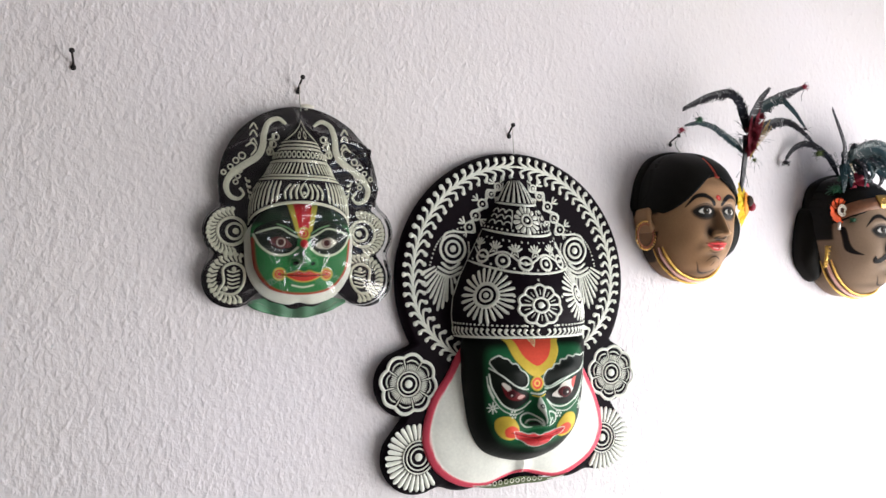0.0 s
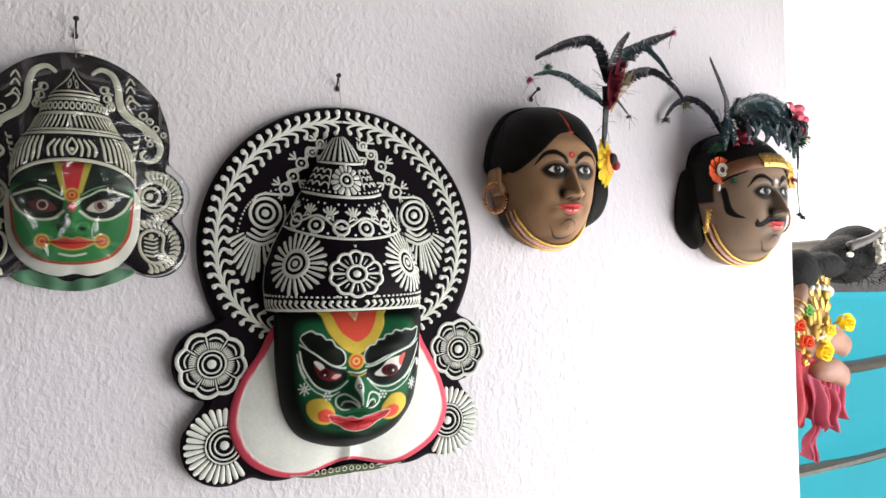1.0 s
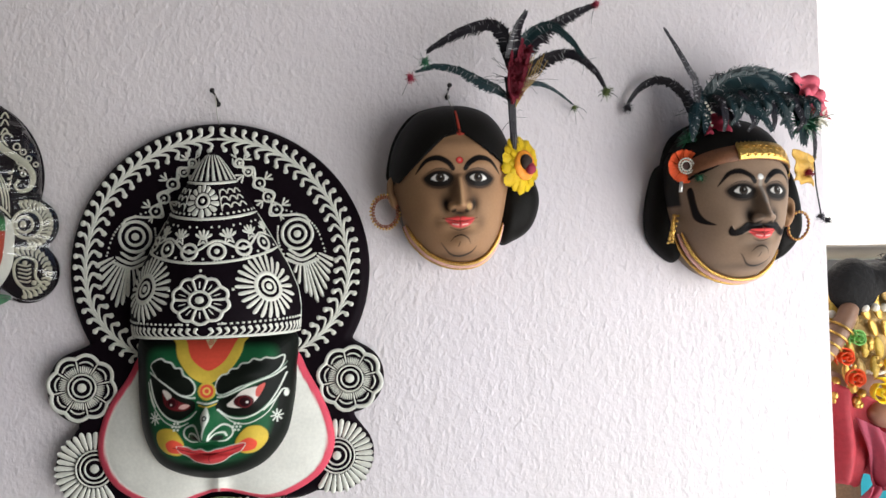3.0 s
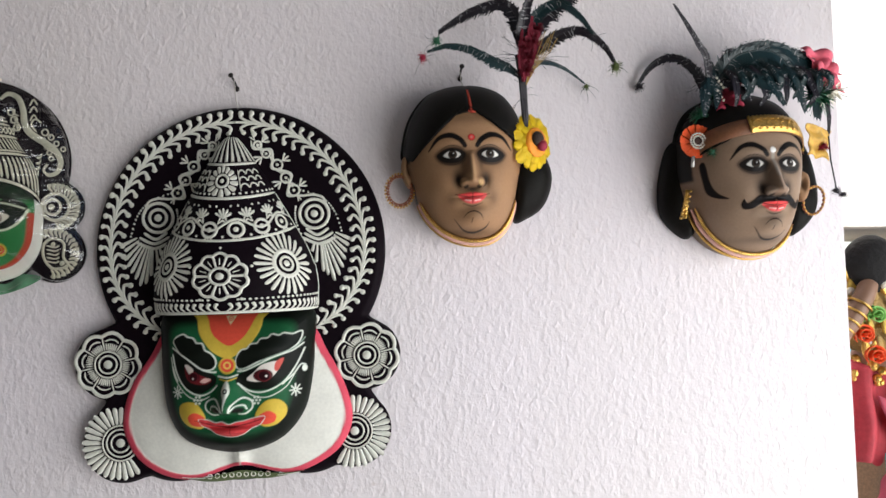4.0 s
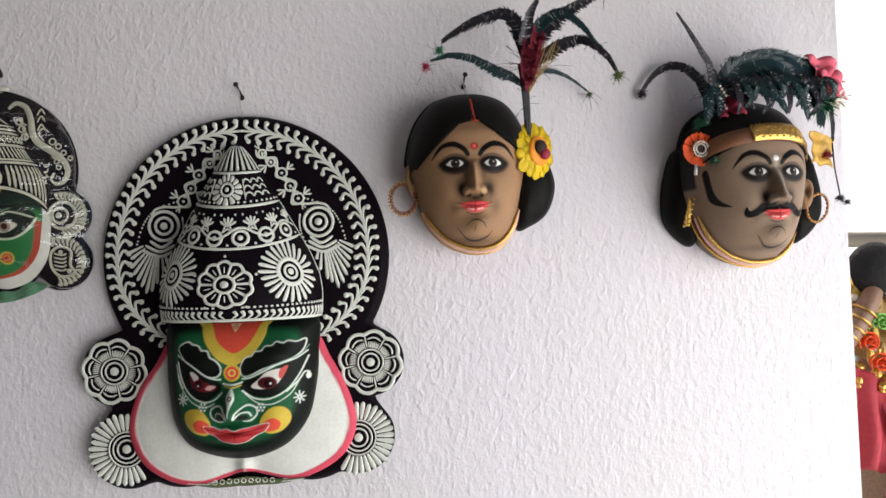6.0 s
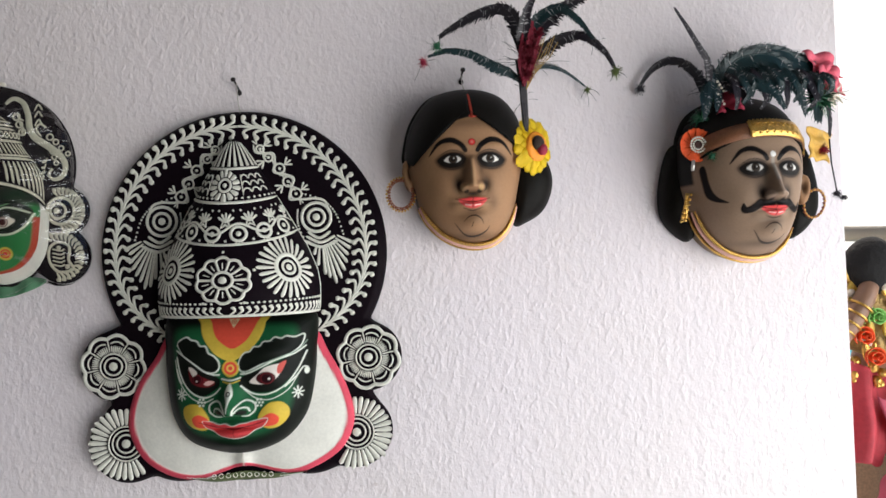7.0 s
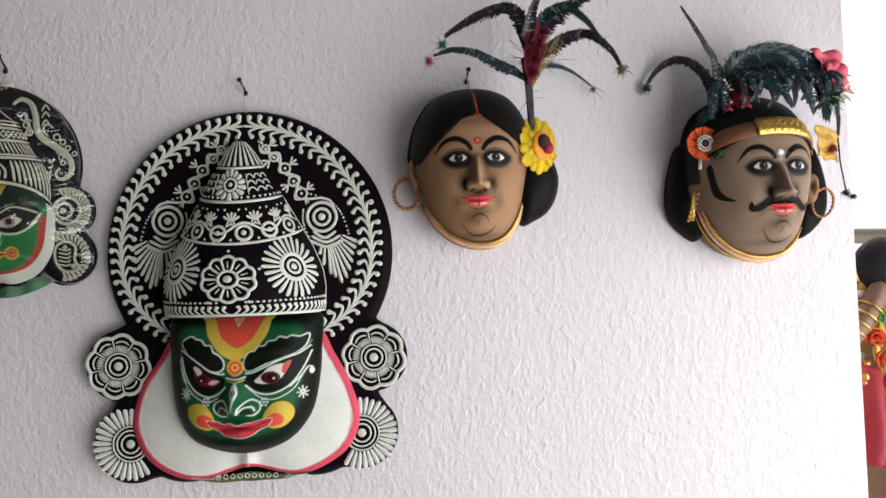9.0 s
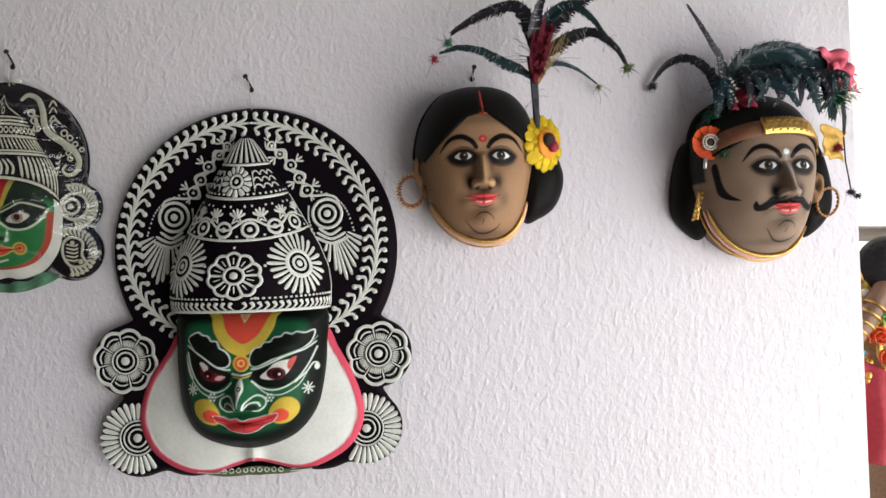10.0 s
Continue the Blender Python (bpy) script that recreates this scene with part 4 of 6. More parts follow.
def eye_paint(p, c, flip, dark, brown=(0.05, 0.035, 0.025)):
    X = lambda d: c[0] + d * flip
    p.spray((c[0], c[1] - 2), 27, 18, (0.06, 0.035, 0.022), 0.65)
    p.fill([(X(-21), c[1] - 1), (X(-14), c[1] + 9), (X(0), c[1] + 12), (X(14), c[1] + 9), (X(25), c[1]), (X(17), c[1] - 11), (X(2), c[1] - 15), (X(-13), c[1] - 12)], dark, soft=3.0)
    p.fill([(X(-19), c[1] + 1), (X(-11), c[1] + 8), (X(0), c[1] + 10), (X(11), c[1] + 8), (X(22), c[1] - 1), (X(11), c[1] - 10), (X(0), c[1] - 11.5), (X(-12), c[1] - 8.5)], (0.010, 0.008, 0.007))
    p.fill([(X(-12), c[1]), (X(-7), c[1] + 4.2), (X(0), c[1] + 5.4), (X(7), c[1] + 4.4), (X(13), c[1] - 1), (X(6.5), c[1] - 4.6), (X(0), c[1] - 5.6), (X(-7), c[1] - 4.2)], (0.74, 0.71, 0.66))
    p.disc(c, 6.6, (0.012, 0.009, 0.008))
    p.ring(c, 4.4, 1.2, brown)
    p.disc((c[0] + 1.2, c[1] + 1.6), 0.9, (0.7, 0.68, 0.64))
    p.line([(X(-19), c[1] - 8), (X(-6), c[1] - 14), (X(8), c[1] - 14), (X(20), c[1] - 8)], 1.0, (0.02, 0.014, 0.012), ends=(0.2, 0.2))
    p.line([(X(-17), c[1] + 8), (X(-6), c[1] + 13), (X(7), c[1] + 13), (X(18), c[1] + 7)], 1.2, (0.03, 0.02, 0.016), ends=(0.3, 0.3))


def common_face(p, cx, ez, dark, lit):
    """Airbrushed paint that also carries shade and highlights in its colour, brows' base, nose, lips and chin lines
    that both masks share.
    """
    Q = lambda pts: [(cx + a, ez + b) for a, b in pts]
    for sg in (-1, 1):
        eye_paint(p, (cx + sg * 27.5, ez), sg, dark)
        p.line(Q([(sg * 9, 13), (sg * 16, 22), (sg * 30, 29), (sg * 47, 25), (sg * 62, 7)]), 8.6, (0.006, 0.005, 0.005), ends=(6.5, 1.0), soft=0.6)
        # soft dark sprays put the shade beside the nose into the colour
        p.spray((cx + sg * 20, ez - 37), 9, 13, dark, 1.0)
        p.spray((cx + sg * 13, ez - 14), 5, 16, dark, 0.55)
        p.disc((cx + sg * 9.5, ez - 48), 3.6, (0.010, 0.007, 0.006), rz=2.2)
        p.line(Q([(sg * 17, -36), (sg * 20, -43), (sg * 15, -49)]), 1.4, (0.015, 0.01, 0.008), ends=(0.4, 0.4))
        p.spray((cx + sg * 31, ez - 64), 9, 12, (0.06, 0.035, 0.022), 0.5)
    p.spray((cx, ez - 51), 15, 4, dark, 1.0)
    # nostril wings and nose ridge get their highlights as pale paint
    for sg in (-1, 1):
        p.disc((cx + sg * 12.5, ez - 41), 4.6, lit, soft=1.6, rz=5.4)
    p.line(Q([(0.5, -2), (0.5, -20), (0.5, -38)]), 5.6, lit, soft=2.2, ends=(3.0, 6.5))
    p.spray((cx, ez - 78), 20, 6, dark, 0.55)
    p.fill(Q([(-23, -58.5), (-11, -57), (-3, -55.8), (0, -57), (3, -55.8), (11, -57), (23, -58.5), (11, -61.3), (0, -62), (-11, -61.3)]), (0.70, 0.07, 0.07), 0.0003)
    p.fill(Q([(-21, -60), (-10, -62), (0, -62.8), (10, -62), (21, -60), (12, -69), (0, -72), (-12, -69)]), (0.74, 0.10, 0.10), 0.0003)
    p.line(Q([(-25, -58), (-12, -61.5), (0, -62.5), (12, -61.5), (25, -58)]), 1.2, (0.05, 0.008, 0.008))
    # two pale strokes paint a gloss on the lower lip
    p.line(Q([(-11, -66.5), (-3, -68)]), 1.6, (0.9, 0.55, 0.52)), p.line(Q([(3, -68), (11, -66.5)]), 1.6, (0.9, 0.55, 0.52))
    p.line(Q([(0, -57), (0, -71)]), 1.1, (0.10, 0.012, 0.012))
    p.line(Q([(-14, -71), (0, -75), (14, -71)]), 1.4, (0.03, 0.015, 0.012), ends=(0.3, 0.3))
    p.line(Q([(-26, -92), (-12, -108), (4, -112), (20, -106), (27, -97)]), 2.6, (0.012, 0.009, 0.008), ends=(0.3, 0.3))
    p.line(Q([(-13, -91), (-6, -84), (4, -82), (13, -87), (17, -95)]), 2.0, (0.015, 0.01, 0.008), ends=(0.2, 0.2))
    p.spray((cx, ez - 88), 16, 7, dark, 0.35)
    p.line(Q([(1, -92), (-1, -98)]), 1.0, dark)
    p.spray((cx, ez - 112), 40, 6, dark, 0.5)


def necklace(star, h, parent, lo, hi, sc, cx):
    rows = []
    for k, (q, mat, r, nm) in enumerate(((0.965, GOLD, 0.0028, "gold_band"), (0.993, PALEPINK, 0.0034, "pink_band"), (1.018, GOLD, 0.0026, "gold_band"))):
        pts = []
        for a in np.linspace(radians(lo - 360), radians(hi - 360), 48):
            rr = star.radius(a) * q
            x, z = star.c[0] + rr * math.cos(a), star.c[1] + rr * math.sin(a)
            pts.append((x, -(float(h(x, z, np.array(0.935 + 0.024 * k))) + 0.001), z))
        bm = bmesh.new()
        tube(bm, pts, r, 8, lambda t: 0.4 + 0.6 * min(1, 8 * t, 8 * (1 - t)))
        rows.append(part(nm, bm, mat, parent))
        if mat is GOLD:
            beads("bead_trim", [(x, y - r * 0.8, z) for x, y, z in pts], 0.0011, COPPER, rows[-1])
    return rows


def ear(parent, x, z, lean):
    bm = bmesh.new()
    star = Star((x * S, z * S), pts=spline(np.array([(x, z + 24), (x - lean * 11, z + 18), (x - lean * 13, z), (x - lean * 8, z - 18), (x, z - 25), (x + lean * 9, z - 12), (x + lean * 9, z + 14)]) * S, 5, True))
    bm.free()
    hh = lambda X, Z, s: 0.050 + 0.012 * np.sqrt(np.clip(1 - s ** 2, 0, 1)) - 0.010 * np.exp(-((X / S - x) / 5) ** 2 - ((Z / S - z - 2) / 11) ** 2)
    # the ear's hollow is sprayed dark, its shade put into the colour
    return shell("ear", star, 26, hh, MATTE, parent, "", lambda p: p.spray((x, z + 2), 6, 12, (0.03, 0.02, 0.015), 0.8), SKIN, back=0.02)


def woman_mask():
    th = thing("woman_mask", (0.361, 0, 1.68), "brown woman head mask with black hair, hoop earring and sunflower", "mask", "masks on the wall")
    cx, ez = 2, -25
    star, h = head_form(6, 0.108, ez, eyes_x=cx)
    DK = (0.016, 0.011, 0.009)

    def paint(p):
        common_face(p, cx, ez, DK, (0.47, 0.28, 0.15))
        p.disc((cx + 1, ez + 25), 5.4, (0.20, 0.01, 0.012))
        p.disc((cx + 1, ez + 25), 4.4, (0.70, 0.05, 0.05), 0.0006)
        p.disc((cx + 1, ez + 25), 2.0, (0.62, 0.20, 0.16))
        p.ring((cx + 11, ez - 43), 2.6, 1.0, (0.55, 0.40, 0.15), 0.001)
        p.line([(-83, -60), (-76, -90), (-62, -117)], 2.2, (0.012, 0.009, 0.008))
        # airbrushed brown rim, shading the head's sides in the paint
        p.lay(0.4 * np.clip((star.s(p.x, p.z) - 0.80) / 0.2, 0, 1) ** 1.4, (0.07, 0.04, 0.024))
        p.spray((cx, 30), 60, 9, DK, 0.4)
        p.lay(np.clip((star.s(p.x, p.z) - 0.90) / 0.02, 0, 1) * np.clip((p.z / S + 30) / 5, 0, 1), (0.008, 0.007, 0.006))
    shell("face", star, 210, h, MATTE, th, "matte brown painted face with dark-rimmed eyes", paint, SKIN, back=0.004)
    # hair, parted in the middle with vermilion
    line = [(-99, -16), (-88, -24), (-80, -27), (-77, -12), (-66, 5), (-40, 25), (-12, 36), (5, 40), (9, 40), (20, 35), (40, 25), (62, 13), (77, -6), (90, -18), (98, -10), (97, 20), (90, 47), (68, 82), (38, 98), (4, 103), (-36, 98), (-65, 83), (-90, 46), (-101, 0)]
    hair = Star((-2 * S, 0.050), pts=spline(np.array(line) * S, 4, True))
    shell("hair", hair, 90, lambda x, z, s: np.where(star.s(x, z) < 0.985, h(x, z), 0.018) + 0.007 * np.clip((1 - s) / 0.06, 0, 1) ** 0.5 - 0.004 * np.exp(-((x / S - 3) / 2.2) ** 2), HAIR, th, "smooth black centre-parted hair", back=0.003)
    r = Relief(lambda a, b, l: (a * S, -(float(h(np.array(a * S), np.array(b * S))) + 0.0048 + l * S), b * S))
    r.line([(2.5, 80), (3.5, 62), (5, 47), (6.5, 37)], lambda q: 3.4 + 2.4 * q, lift=1.6)
    r.line([(-3, 43), (5, 38), (12, 40)], 2.2, lift=1.6)
    r.done("vermilion_parting", material("vermilion", (0.50, 0.055, 0.03), 0.8, 0, 300, 0.3, 0.3, 0.0006, 60), th, "vermilion line in the parting")
    bun = Star((0.098, -0.045), pts=spline(np.array([(76, -116), (101, -113), (126, -96), (140, -66), (141, -36), (126, -2), (100, 22), (72, 10), (62, -50)]) * S, 5, True))
    shell("hair_bun", bun, 60, lambda x, z, s: 0.012 + 0.050 * np.sqrt(np.clip(1 - s ** 2.4, 0, 1)), HAIR, th, "black hair knot at the neck", back=0.002)
    ear(th, -88, -36, 1)
    ring = [(-104 + 20 * math.cos(a), -52, -67 + 24 * math.sin(a)) for a in np.linspace(0, math.tau, 40, endpoint=False)]
    bm = bmesh.new()
    tube(bm, [Vector(q) * S for q in ring], 0.0008, 6, closed=True)
    hoop = part("hoop_earring", bm, COPPER, th, "hoop of copper beads")
    for k, mt in ((-1, COPPER), (1, GOLD), (0, COPPER)):
        beads("bead", [((-104 + (20 + k * 2.4) * math.cos(a + k)) * S, -0.054 - 0.002 * (k == 0), (-67 + (24 + k * 2.4) * math.sin(a + k)) * S) for a in np.linspace(0, math.tau, 30 if k else 17, endpoint=False)], 0.0021, mt, hoop)
    necklace(star, h, th, 218, 322, 1, cx)
    fl, base = daisy(th, (101, -84, -3), 44, 14, PETAL, (0, 0, 38), "sunflower", "yellow artificial sunflower")
    for nm, c, rr, mat, fl_ in (("orange_disc", (0, -7, 0), 23, material("orange_petal", (0.90, 0.30, 0.01), 0.6, 0, 200, 0.3, 0.4, 0.002, 60), 0.30), ("dark_centre", (-4, -14, 4), 11.5, material("brown_felt", (0.035, 0.02, 0.014), 0.9, 0, 300, 0.4, 0.5, 0.002, 60), 0.7), ("red_bead", (1, -18, -6), 9.0, CRIMSON, 0.8)):
        bm = bmesh.new()
        ball(bm, Vector(c) * S, rr * S, 14, 9, (1, fl_, 1))
        bmesh.ops.transform(bm, matrix=base, verts=bm.verts)
        part(nm, bm, mat, fl)
    # plume
    bm = bmesh.new()
    for k in range(5):
        o = (k - 2) * 1.6
        tube(bm, [Vector(q) * S for q in ((90 + o * 0.6, -90 - k % 2 * 3, 5), (87 + o, -103, 51), (84 + o * 1.2, -113, 87), (84 + o * 3.0, -120, 123))], 0.0022, 6)
    part("plume_stem", bm, PLUM, th, "bound black plume stem")
    F = []
    F += [
        ([(84, -118, 130), (76, -115, 180), (56, -110, 203), (10, -100, 195), (-36, -85, 172)], 23, PLUM, 0.16),
        ([(82, -110, 92), (66, -114, 104), (39, -118, 116), (7, -118, 133), (-27, -115, 140), (-55, -111, 133)], 15, TEAL, 0.12),
        ([(86, -112, 112), (105, -118, 130), (140, -128, 150), (172, -138, 151), (195, -155, 126), (207, -168, 96)], 19, PLUM, 0.2),
    ]
    F += [
        ([(88, -100, 109), (111, -74, 124), (138, -50, 132), (170, -30, 126), (203, -16, 106)], 9, TEAL, 0.15),
        ([(91, -120, 138), (99, -132, 168), (114, -144, 183), (136, -153, 188), (159, -159, 169), (179, -165, 139)], 17, TEAL, 0.10),
        ([(88, -112, 130), (108, -120, 166), (138, -128, 192), (172, -138, 210), (202, -144, 221)], 24, PLUM, 0.1),
    ]
    F += [
        ([(84, -120, 130), (84, -135, 160), (88, -150, 186), (98, -160, 204)], 18, PLUM, 0.05),
    ]
    for k, (pts, w, mat, fleck) in enumerate(F):
        feather("feather", pts, w, mat, th, "drooping black feather", n=190, fleck=fleck, seed=k + 1)
    down = [([(84, -122, 82), (87, -128, 112), (92, -134, 142), (97, -138, 172)], 13), ([(86, -124, 88), (97, -130, 120), (107, -136, 150)], 9), ([(83, -126, 88), (80, -130, 122), (83, -134, 160)], 9)]
    for k, (pts, w) in enumerate(down):
        feather("red_feather", pts, w, REDDOWN, th, "crimson down feather", n=160, fleck=0.0, seed=20 + k)
    for k, (c, r) in enumerate((((88, -124, 100), 13), ((92, -126, 120), 16), ((97, -126, 142), 17), ((88, -128, 136), 14), ((104, -128, 160), 14))):
        tuft("red_down", c, r, REDDOWN, th, n=240, seed=120 + k, core=0.3)
    for k in range(7):
        x = 98 + k * 4.5
        bm = bmesh.new()
        tube(bm, [Vector(q) * S for q in ((88, -120, 78), (92 + k * 1.5, -122, 100), (x, -126, 126), (x + 10, -130, 144 + 5 * (k % 3)))], 0.0006, 5)
        part("quill_strand", bm, OCHRE, th)
    wisps("plume_wisp", (90, -120, 115), 26, 60, PLUM, th, 5, 0, 180)
    wisps("stem_wisp", (85, -108, 65), 8, 32, PLUM, th, 6)
    for k, (c, r, mat) in enumerate((((-44, -136, 140), 11, LEAF), ((-64, -111, 124), 10, CRIMSON), ((208, -170, 88), 12, OLIVE), ((206, -15, 101), 8, OLIVE), ((181, -165, 134), 6, PLUM), ((205, -145, 222), 10, CRIMSON))):
        tuft("feather_bud", c, r, mat, th, seed=30 + k)
        wisps("bud_wisp", c, 4, 22, PLUM, th, 40 + k)
    bm = bmesh.new()
    tube(bm, [(0.004, -0.03, 0.098), (0.0, -0.02, 0.112), (-0.001, -0.017, 0.128)], 0.0009, 6)
    part("hanging_string", bm, STRING, th)
    return th


def man_mask():
    th = thing("man_mask", (0.797, 0, 1.64), "brown moustached man head mask with gold headband and dark plumes", "mask", "masks on the wall")
    cx, ez = 15, -10
    star, h = head_form(10, 0.114, ez, 1.03, 0.935, eyes_x=cx, high=1.14)
    DK = (0.016, 0.012, 0.011)
    SK = (0.285, 0.195, 0.135)

    def paint(p):
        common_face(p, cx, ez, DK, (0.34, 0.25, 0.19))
        p.line([(cx, ez + 20), (cx, ez + 4), (cx, ez - 18)], 5.0, (0.30, 0.26, 0.22), soft=1.5)
        p.disc((cx, ez + 20), 4.4, (0.80, 0.79, 0.76), 0.0008)
        for sg in (-1, 1):
            p.fill([(cx + sg * 1, ez - 51), (cx + sg * 12, ez - 49), (cx + sg * 24, ez - 47), (cx + sg * 33, ez - 54), (cx + sg * 41, ez - 58), (cx + sg * 46, ez - 52), (cx + sg * 49, ez - 60), (cx + sg * 44, ez - 67), (cx + sg * 32, ez - 66), (cx + sg * 18, ez - 58), (cx + sg * 3, ez - 57)], (0.008, 0.006, 0.006), 0.0012)
            p.fill([(cx + sg * 90, ez + 8), (cx + sg * 86, ez - 16), (cx + sg * 81, ez - 32), (cx + sg * 74, ez - 42), (cx + sg * 63, ez - 50), (cx + sg * 76, ez - 48), (cx + sg * 86, ez - 40), (cx + sg * 91, ez - 24), (cx + sg * 95, ez + 2)], (0.010, 0.008, 0.009))
        # brown towards the rim: shade on the head's sides, held in the colour
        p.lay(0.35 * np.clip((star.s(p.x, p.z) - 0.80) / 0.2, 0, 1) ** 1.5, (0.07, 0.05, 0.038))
        p.lay(np.clip((star.s(p.x, p.z) - 0.88) / 0.02, 0, 1) * np.clip((p.z / S + 30) / 5, 0, 1), (0.008, 0.007, 0.006))
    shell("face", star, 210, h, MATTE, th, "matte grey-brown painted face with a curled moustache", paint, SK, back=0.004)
    for sg in (-1, 1):
        bk = Star((cx * S + sg * 0.098, -0.04), pts=spline(np.array([(cx + sg * a, b) for a, b in ((70, 40), (108, 44), (126, 0), (132, -50), (124, -84), (92, -114), (74, -100), (66, -40))]) * S, 5, True))
        shell("back_hair", bk, 40, lambda x, z, s: 0.010 + 0.034 * np.sqrt(np.clip(1 - s ** 2.6, 0, 1)), HAIR, th, "black hair behind the ear", back=0.002)
    top = [(cx - 103, 4), (cx - 94, 26), (cx - 62, 42), (cx - 4, 52), (cx + 54, 42), (cx + 86, 24), (cx + 93, 6), (cx + 91, 56), (cx + 65, 100), (cx - 5, 122), (cx - 75, 100), (cx - 101, 56)]
    hair = Star((cx * S, 0.062), pts=spline(np.array(top) * S, 5, True))
    shell("hair", hair, 60, lambda x, z, s: np.where(star.s(x, z) < 0.985, h(x, z), 0.018) + 0.006 * np.clip((1 - s) / 0.06, 0, 1) ** 0.5, HAIR, th, "black painted hair", back=0.003)
    # headband: brown ribbon round the head, gold foil on the brow
    def band(nm, a0, a1, lo, hi, mat, lift, label, scallop=0.0):
        v, f = [], []
        n = 49
        for i in range(n):
            q = a0 + (a1 - a0) * i / (n - 1)
            x = cx + 97 * math.sin(q)
            base = -14 * (1 - math.cos(q)) * 2.2
            for j, zz in enumerate((lo, lo + 0.5 * (hi - lo), hi + scallop * (i % 2))):
                X, Z = x * S, (zz + base) * S
                y = float(h(np.array(X), np.array(Z), np.minimum(star.s(X, Z), 0.975))) + lift
                v.append((X, -(y + (0.0015 if j == 1 else 0)), Z))
        for i in range(n - 1):
            for j in range(2):
                f.append((i * 3 + j, (i + 1) * 3 + j, (i + 1) * 3 + j + 1, i * 3 + j + 1))
        ob = mesh_object(nm, v, f, mat, th, label)
        md = ob.modifiers.new("thickness", "SOLIDIFY")
        md.thickness, md.offset = 0.002, 0
        return ob
    band("ribbon", -1.3, 1.25, 36, 60, material("brown_ribbon", (0.20, 0.075, 0.03), 0.6, 0, 300, 0.3, 0.3, 0.001, 50), 0.007, "brown cloth ribbon round the brow")
    gold = band("gold_headband", -0.35, 1.2, 37, 62, GOLD, 0.0105, "embossed gold foil headband", 3.0)
    r = Relief(lambda a, b, l: (a * S, -(float(h(np.array(a * S), np.array(b * S))) + 0.0125 + l * S), b * S))
    for k in range(-3, 7):
        a = cx + 8 + k * 11
        zb = 49 - 14 * (1 - math.cos(math.asin(max(-0.99, min(0.99, (a - cx) / 97))))) * 2.2
        r.ring((a, zb), 4.6, 1.6, 14)
        r.sprig((a, zb + 4), math.pi / 2, 7, 3, 0.6)
        r.dot((a + 5.5, zb - 7), 1.6), r.dot((a + 5.5, zb + 9), 1.6)
    r.done("embossing", GOLD, gold)
    # rosette over the ear
    bm = bmesh.new()
    ball(bm, (-0.083, -0.093, 0.032), 0.008, 12, 8, (1, 0.6, 1))
    ros = part("rosette", bm, material("dark_felt", (0.05, 0.02, 0.015), 0.8), th, "orange felt rosette with a beaded middle")
    for i in range(22):
        a = i / 22 * math.tau
        bm = bmesh.new()
        e = Vector((math.cos(a), 0, math.sin(a)))
        t = Vector((-math.sin(a), 0, math.cos(a)))
        c = Vector((-0.083, -0.091, 0.032))
        q = [c + e * 0.007 - t * 0.002, c + e * 0.007 + t * 0.002, c + e * 0.025 + t * 0.0042 + Vector((0, -0.004 * (i % 2), 0)), c + e * 0.0265 + Vector((0, -0.003, 0)), c + e * 0.025 - t * 0.0042]
        bm.faces.new([bm.verts.new(k) for k in q])
        bmesh.ops.solidify(bm, geom=bm.faces[:], thickness=0.0012)
        part("petal", bm, ORANGE, ros)
    beads("bead", [(-0.083 + q * math.cos(a), -0.099, 0.032 + q * math.sin(a)) for q, m in ((0.0075, 13), (0.0115, 19)) for a in np.linspace(0, math.tau, m, endpoint=False)], 0.0019, CREAM, ros)
    tuft("leaf_tuft", (-68, -112, 12), 9, LEAF, th, seed=61)
    bm = bmesh.new()
    tube(bm, [(-0.092, -0.100, 0.008), (-0.093, -0.098, -0.008)], 0.0028, 8)
    part("silver_drop", bm, material("silver", (0.6, 0.58, 0.55), 0.3, 0.9), th)
    ear(th, cx - 90, -36, 1), ear(th, cx + 88, -36, -1)
    # earrings
    bm = bmesh.new()
    tube(bm, [(-0.090, -0.066, -0.040), (-0.094, -0.068, -0.060), (-0.096, -0.066, -0.084)], 0.0035, 8)
    drop = part("earring", bm, GOLD, th, "long gold beaded earring")
    beads("bead", [(-0.090 - 0.002 * k * 0.35 + 0.004 * math.cos(k * 2.1), -0.070, -0.042 - 0.0026 * k) for k in range(17)], 0.0025, GOLD, drop)
    ring = [(122 + 17 * math.cos(a), -50 - 6 * math.sin(a), -60 + 22 * math.sin(a)) for a in np.linspace(0, math.tau, 40, endpoint=False)]
    bm = bmesh.new()
    tube(bm, [Vector(q) * S for q in ring], 0.001, 6, closed=True)
    hoop = part("hoop_earring", bm, COPPER, th, "copper bead hoop earring")
    beads("bead", [Vector(q) * S for q in ring[::2]], 0.0027, COPPER, hoop)
    beads("bead", [Vector(q) * S + Vector((0.0006, -0.0012, 0)) for q in ring[1::2]], 0.0022, GOLD, hoop)
    necklace(star, h, th, 206, 318, 1, cx)
    # plumes
    F = []
    F += [
        ([(-56, -72, 108), (-60, -55, 148), (-76, -36, 176), (-100, -25, 183), (-124, -18, 170), (-140, -14, 148)], 18, PLUM, 0.12),
        ([(-55, -85, 119), (-60, -92, 161), (-75, -100, 182), (-96, -105, 214), (-115, -110, 239)], 11, PLUM, 0.22),
        ([(-34, -70, 110), (-30, -84, 150), (0, -96, 168), (40, -100, 166), (70, -96, 140), (84, -92, 96)], 27, TEAL, 0.05),
    ]
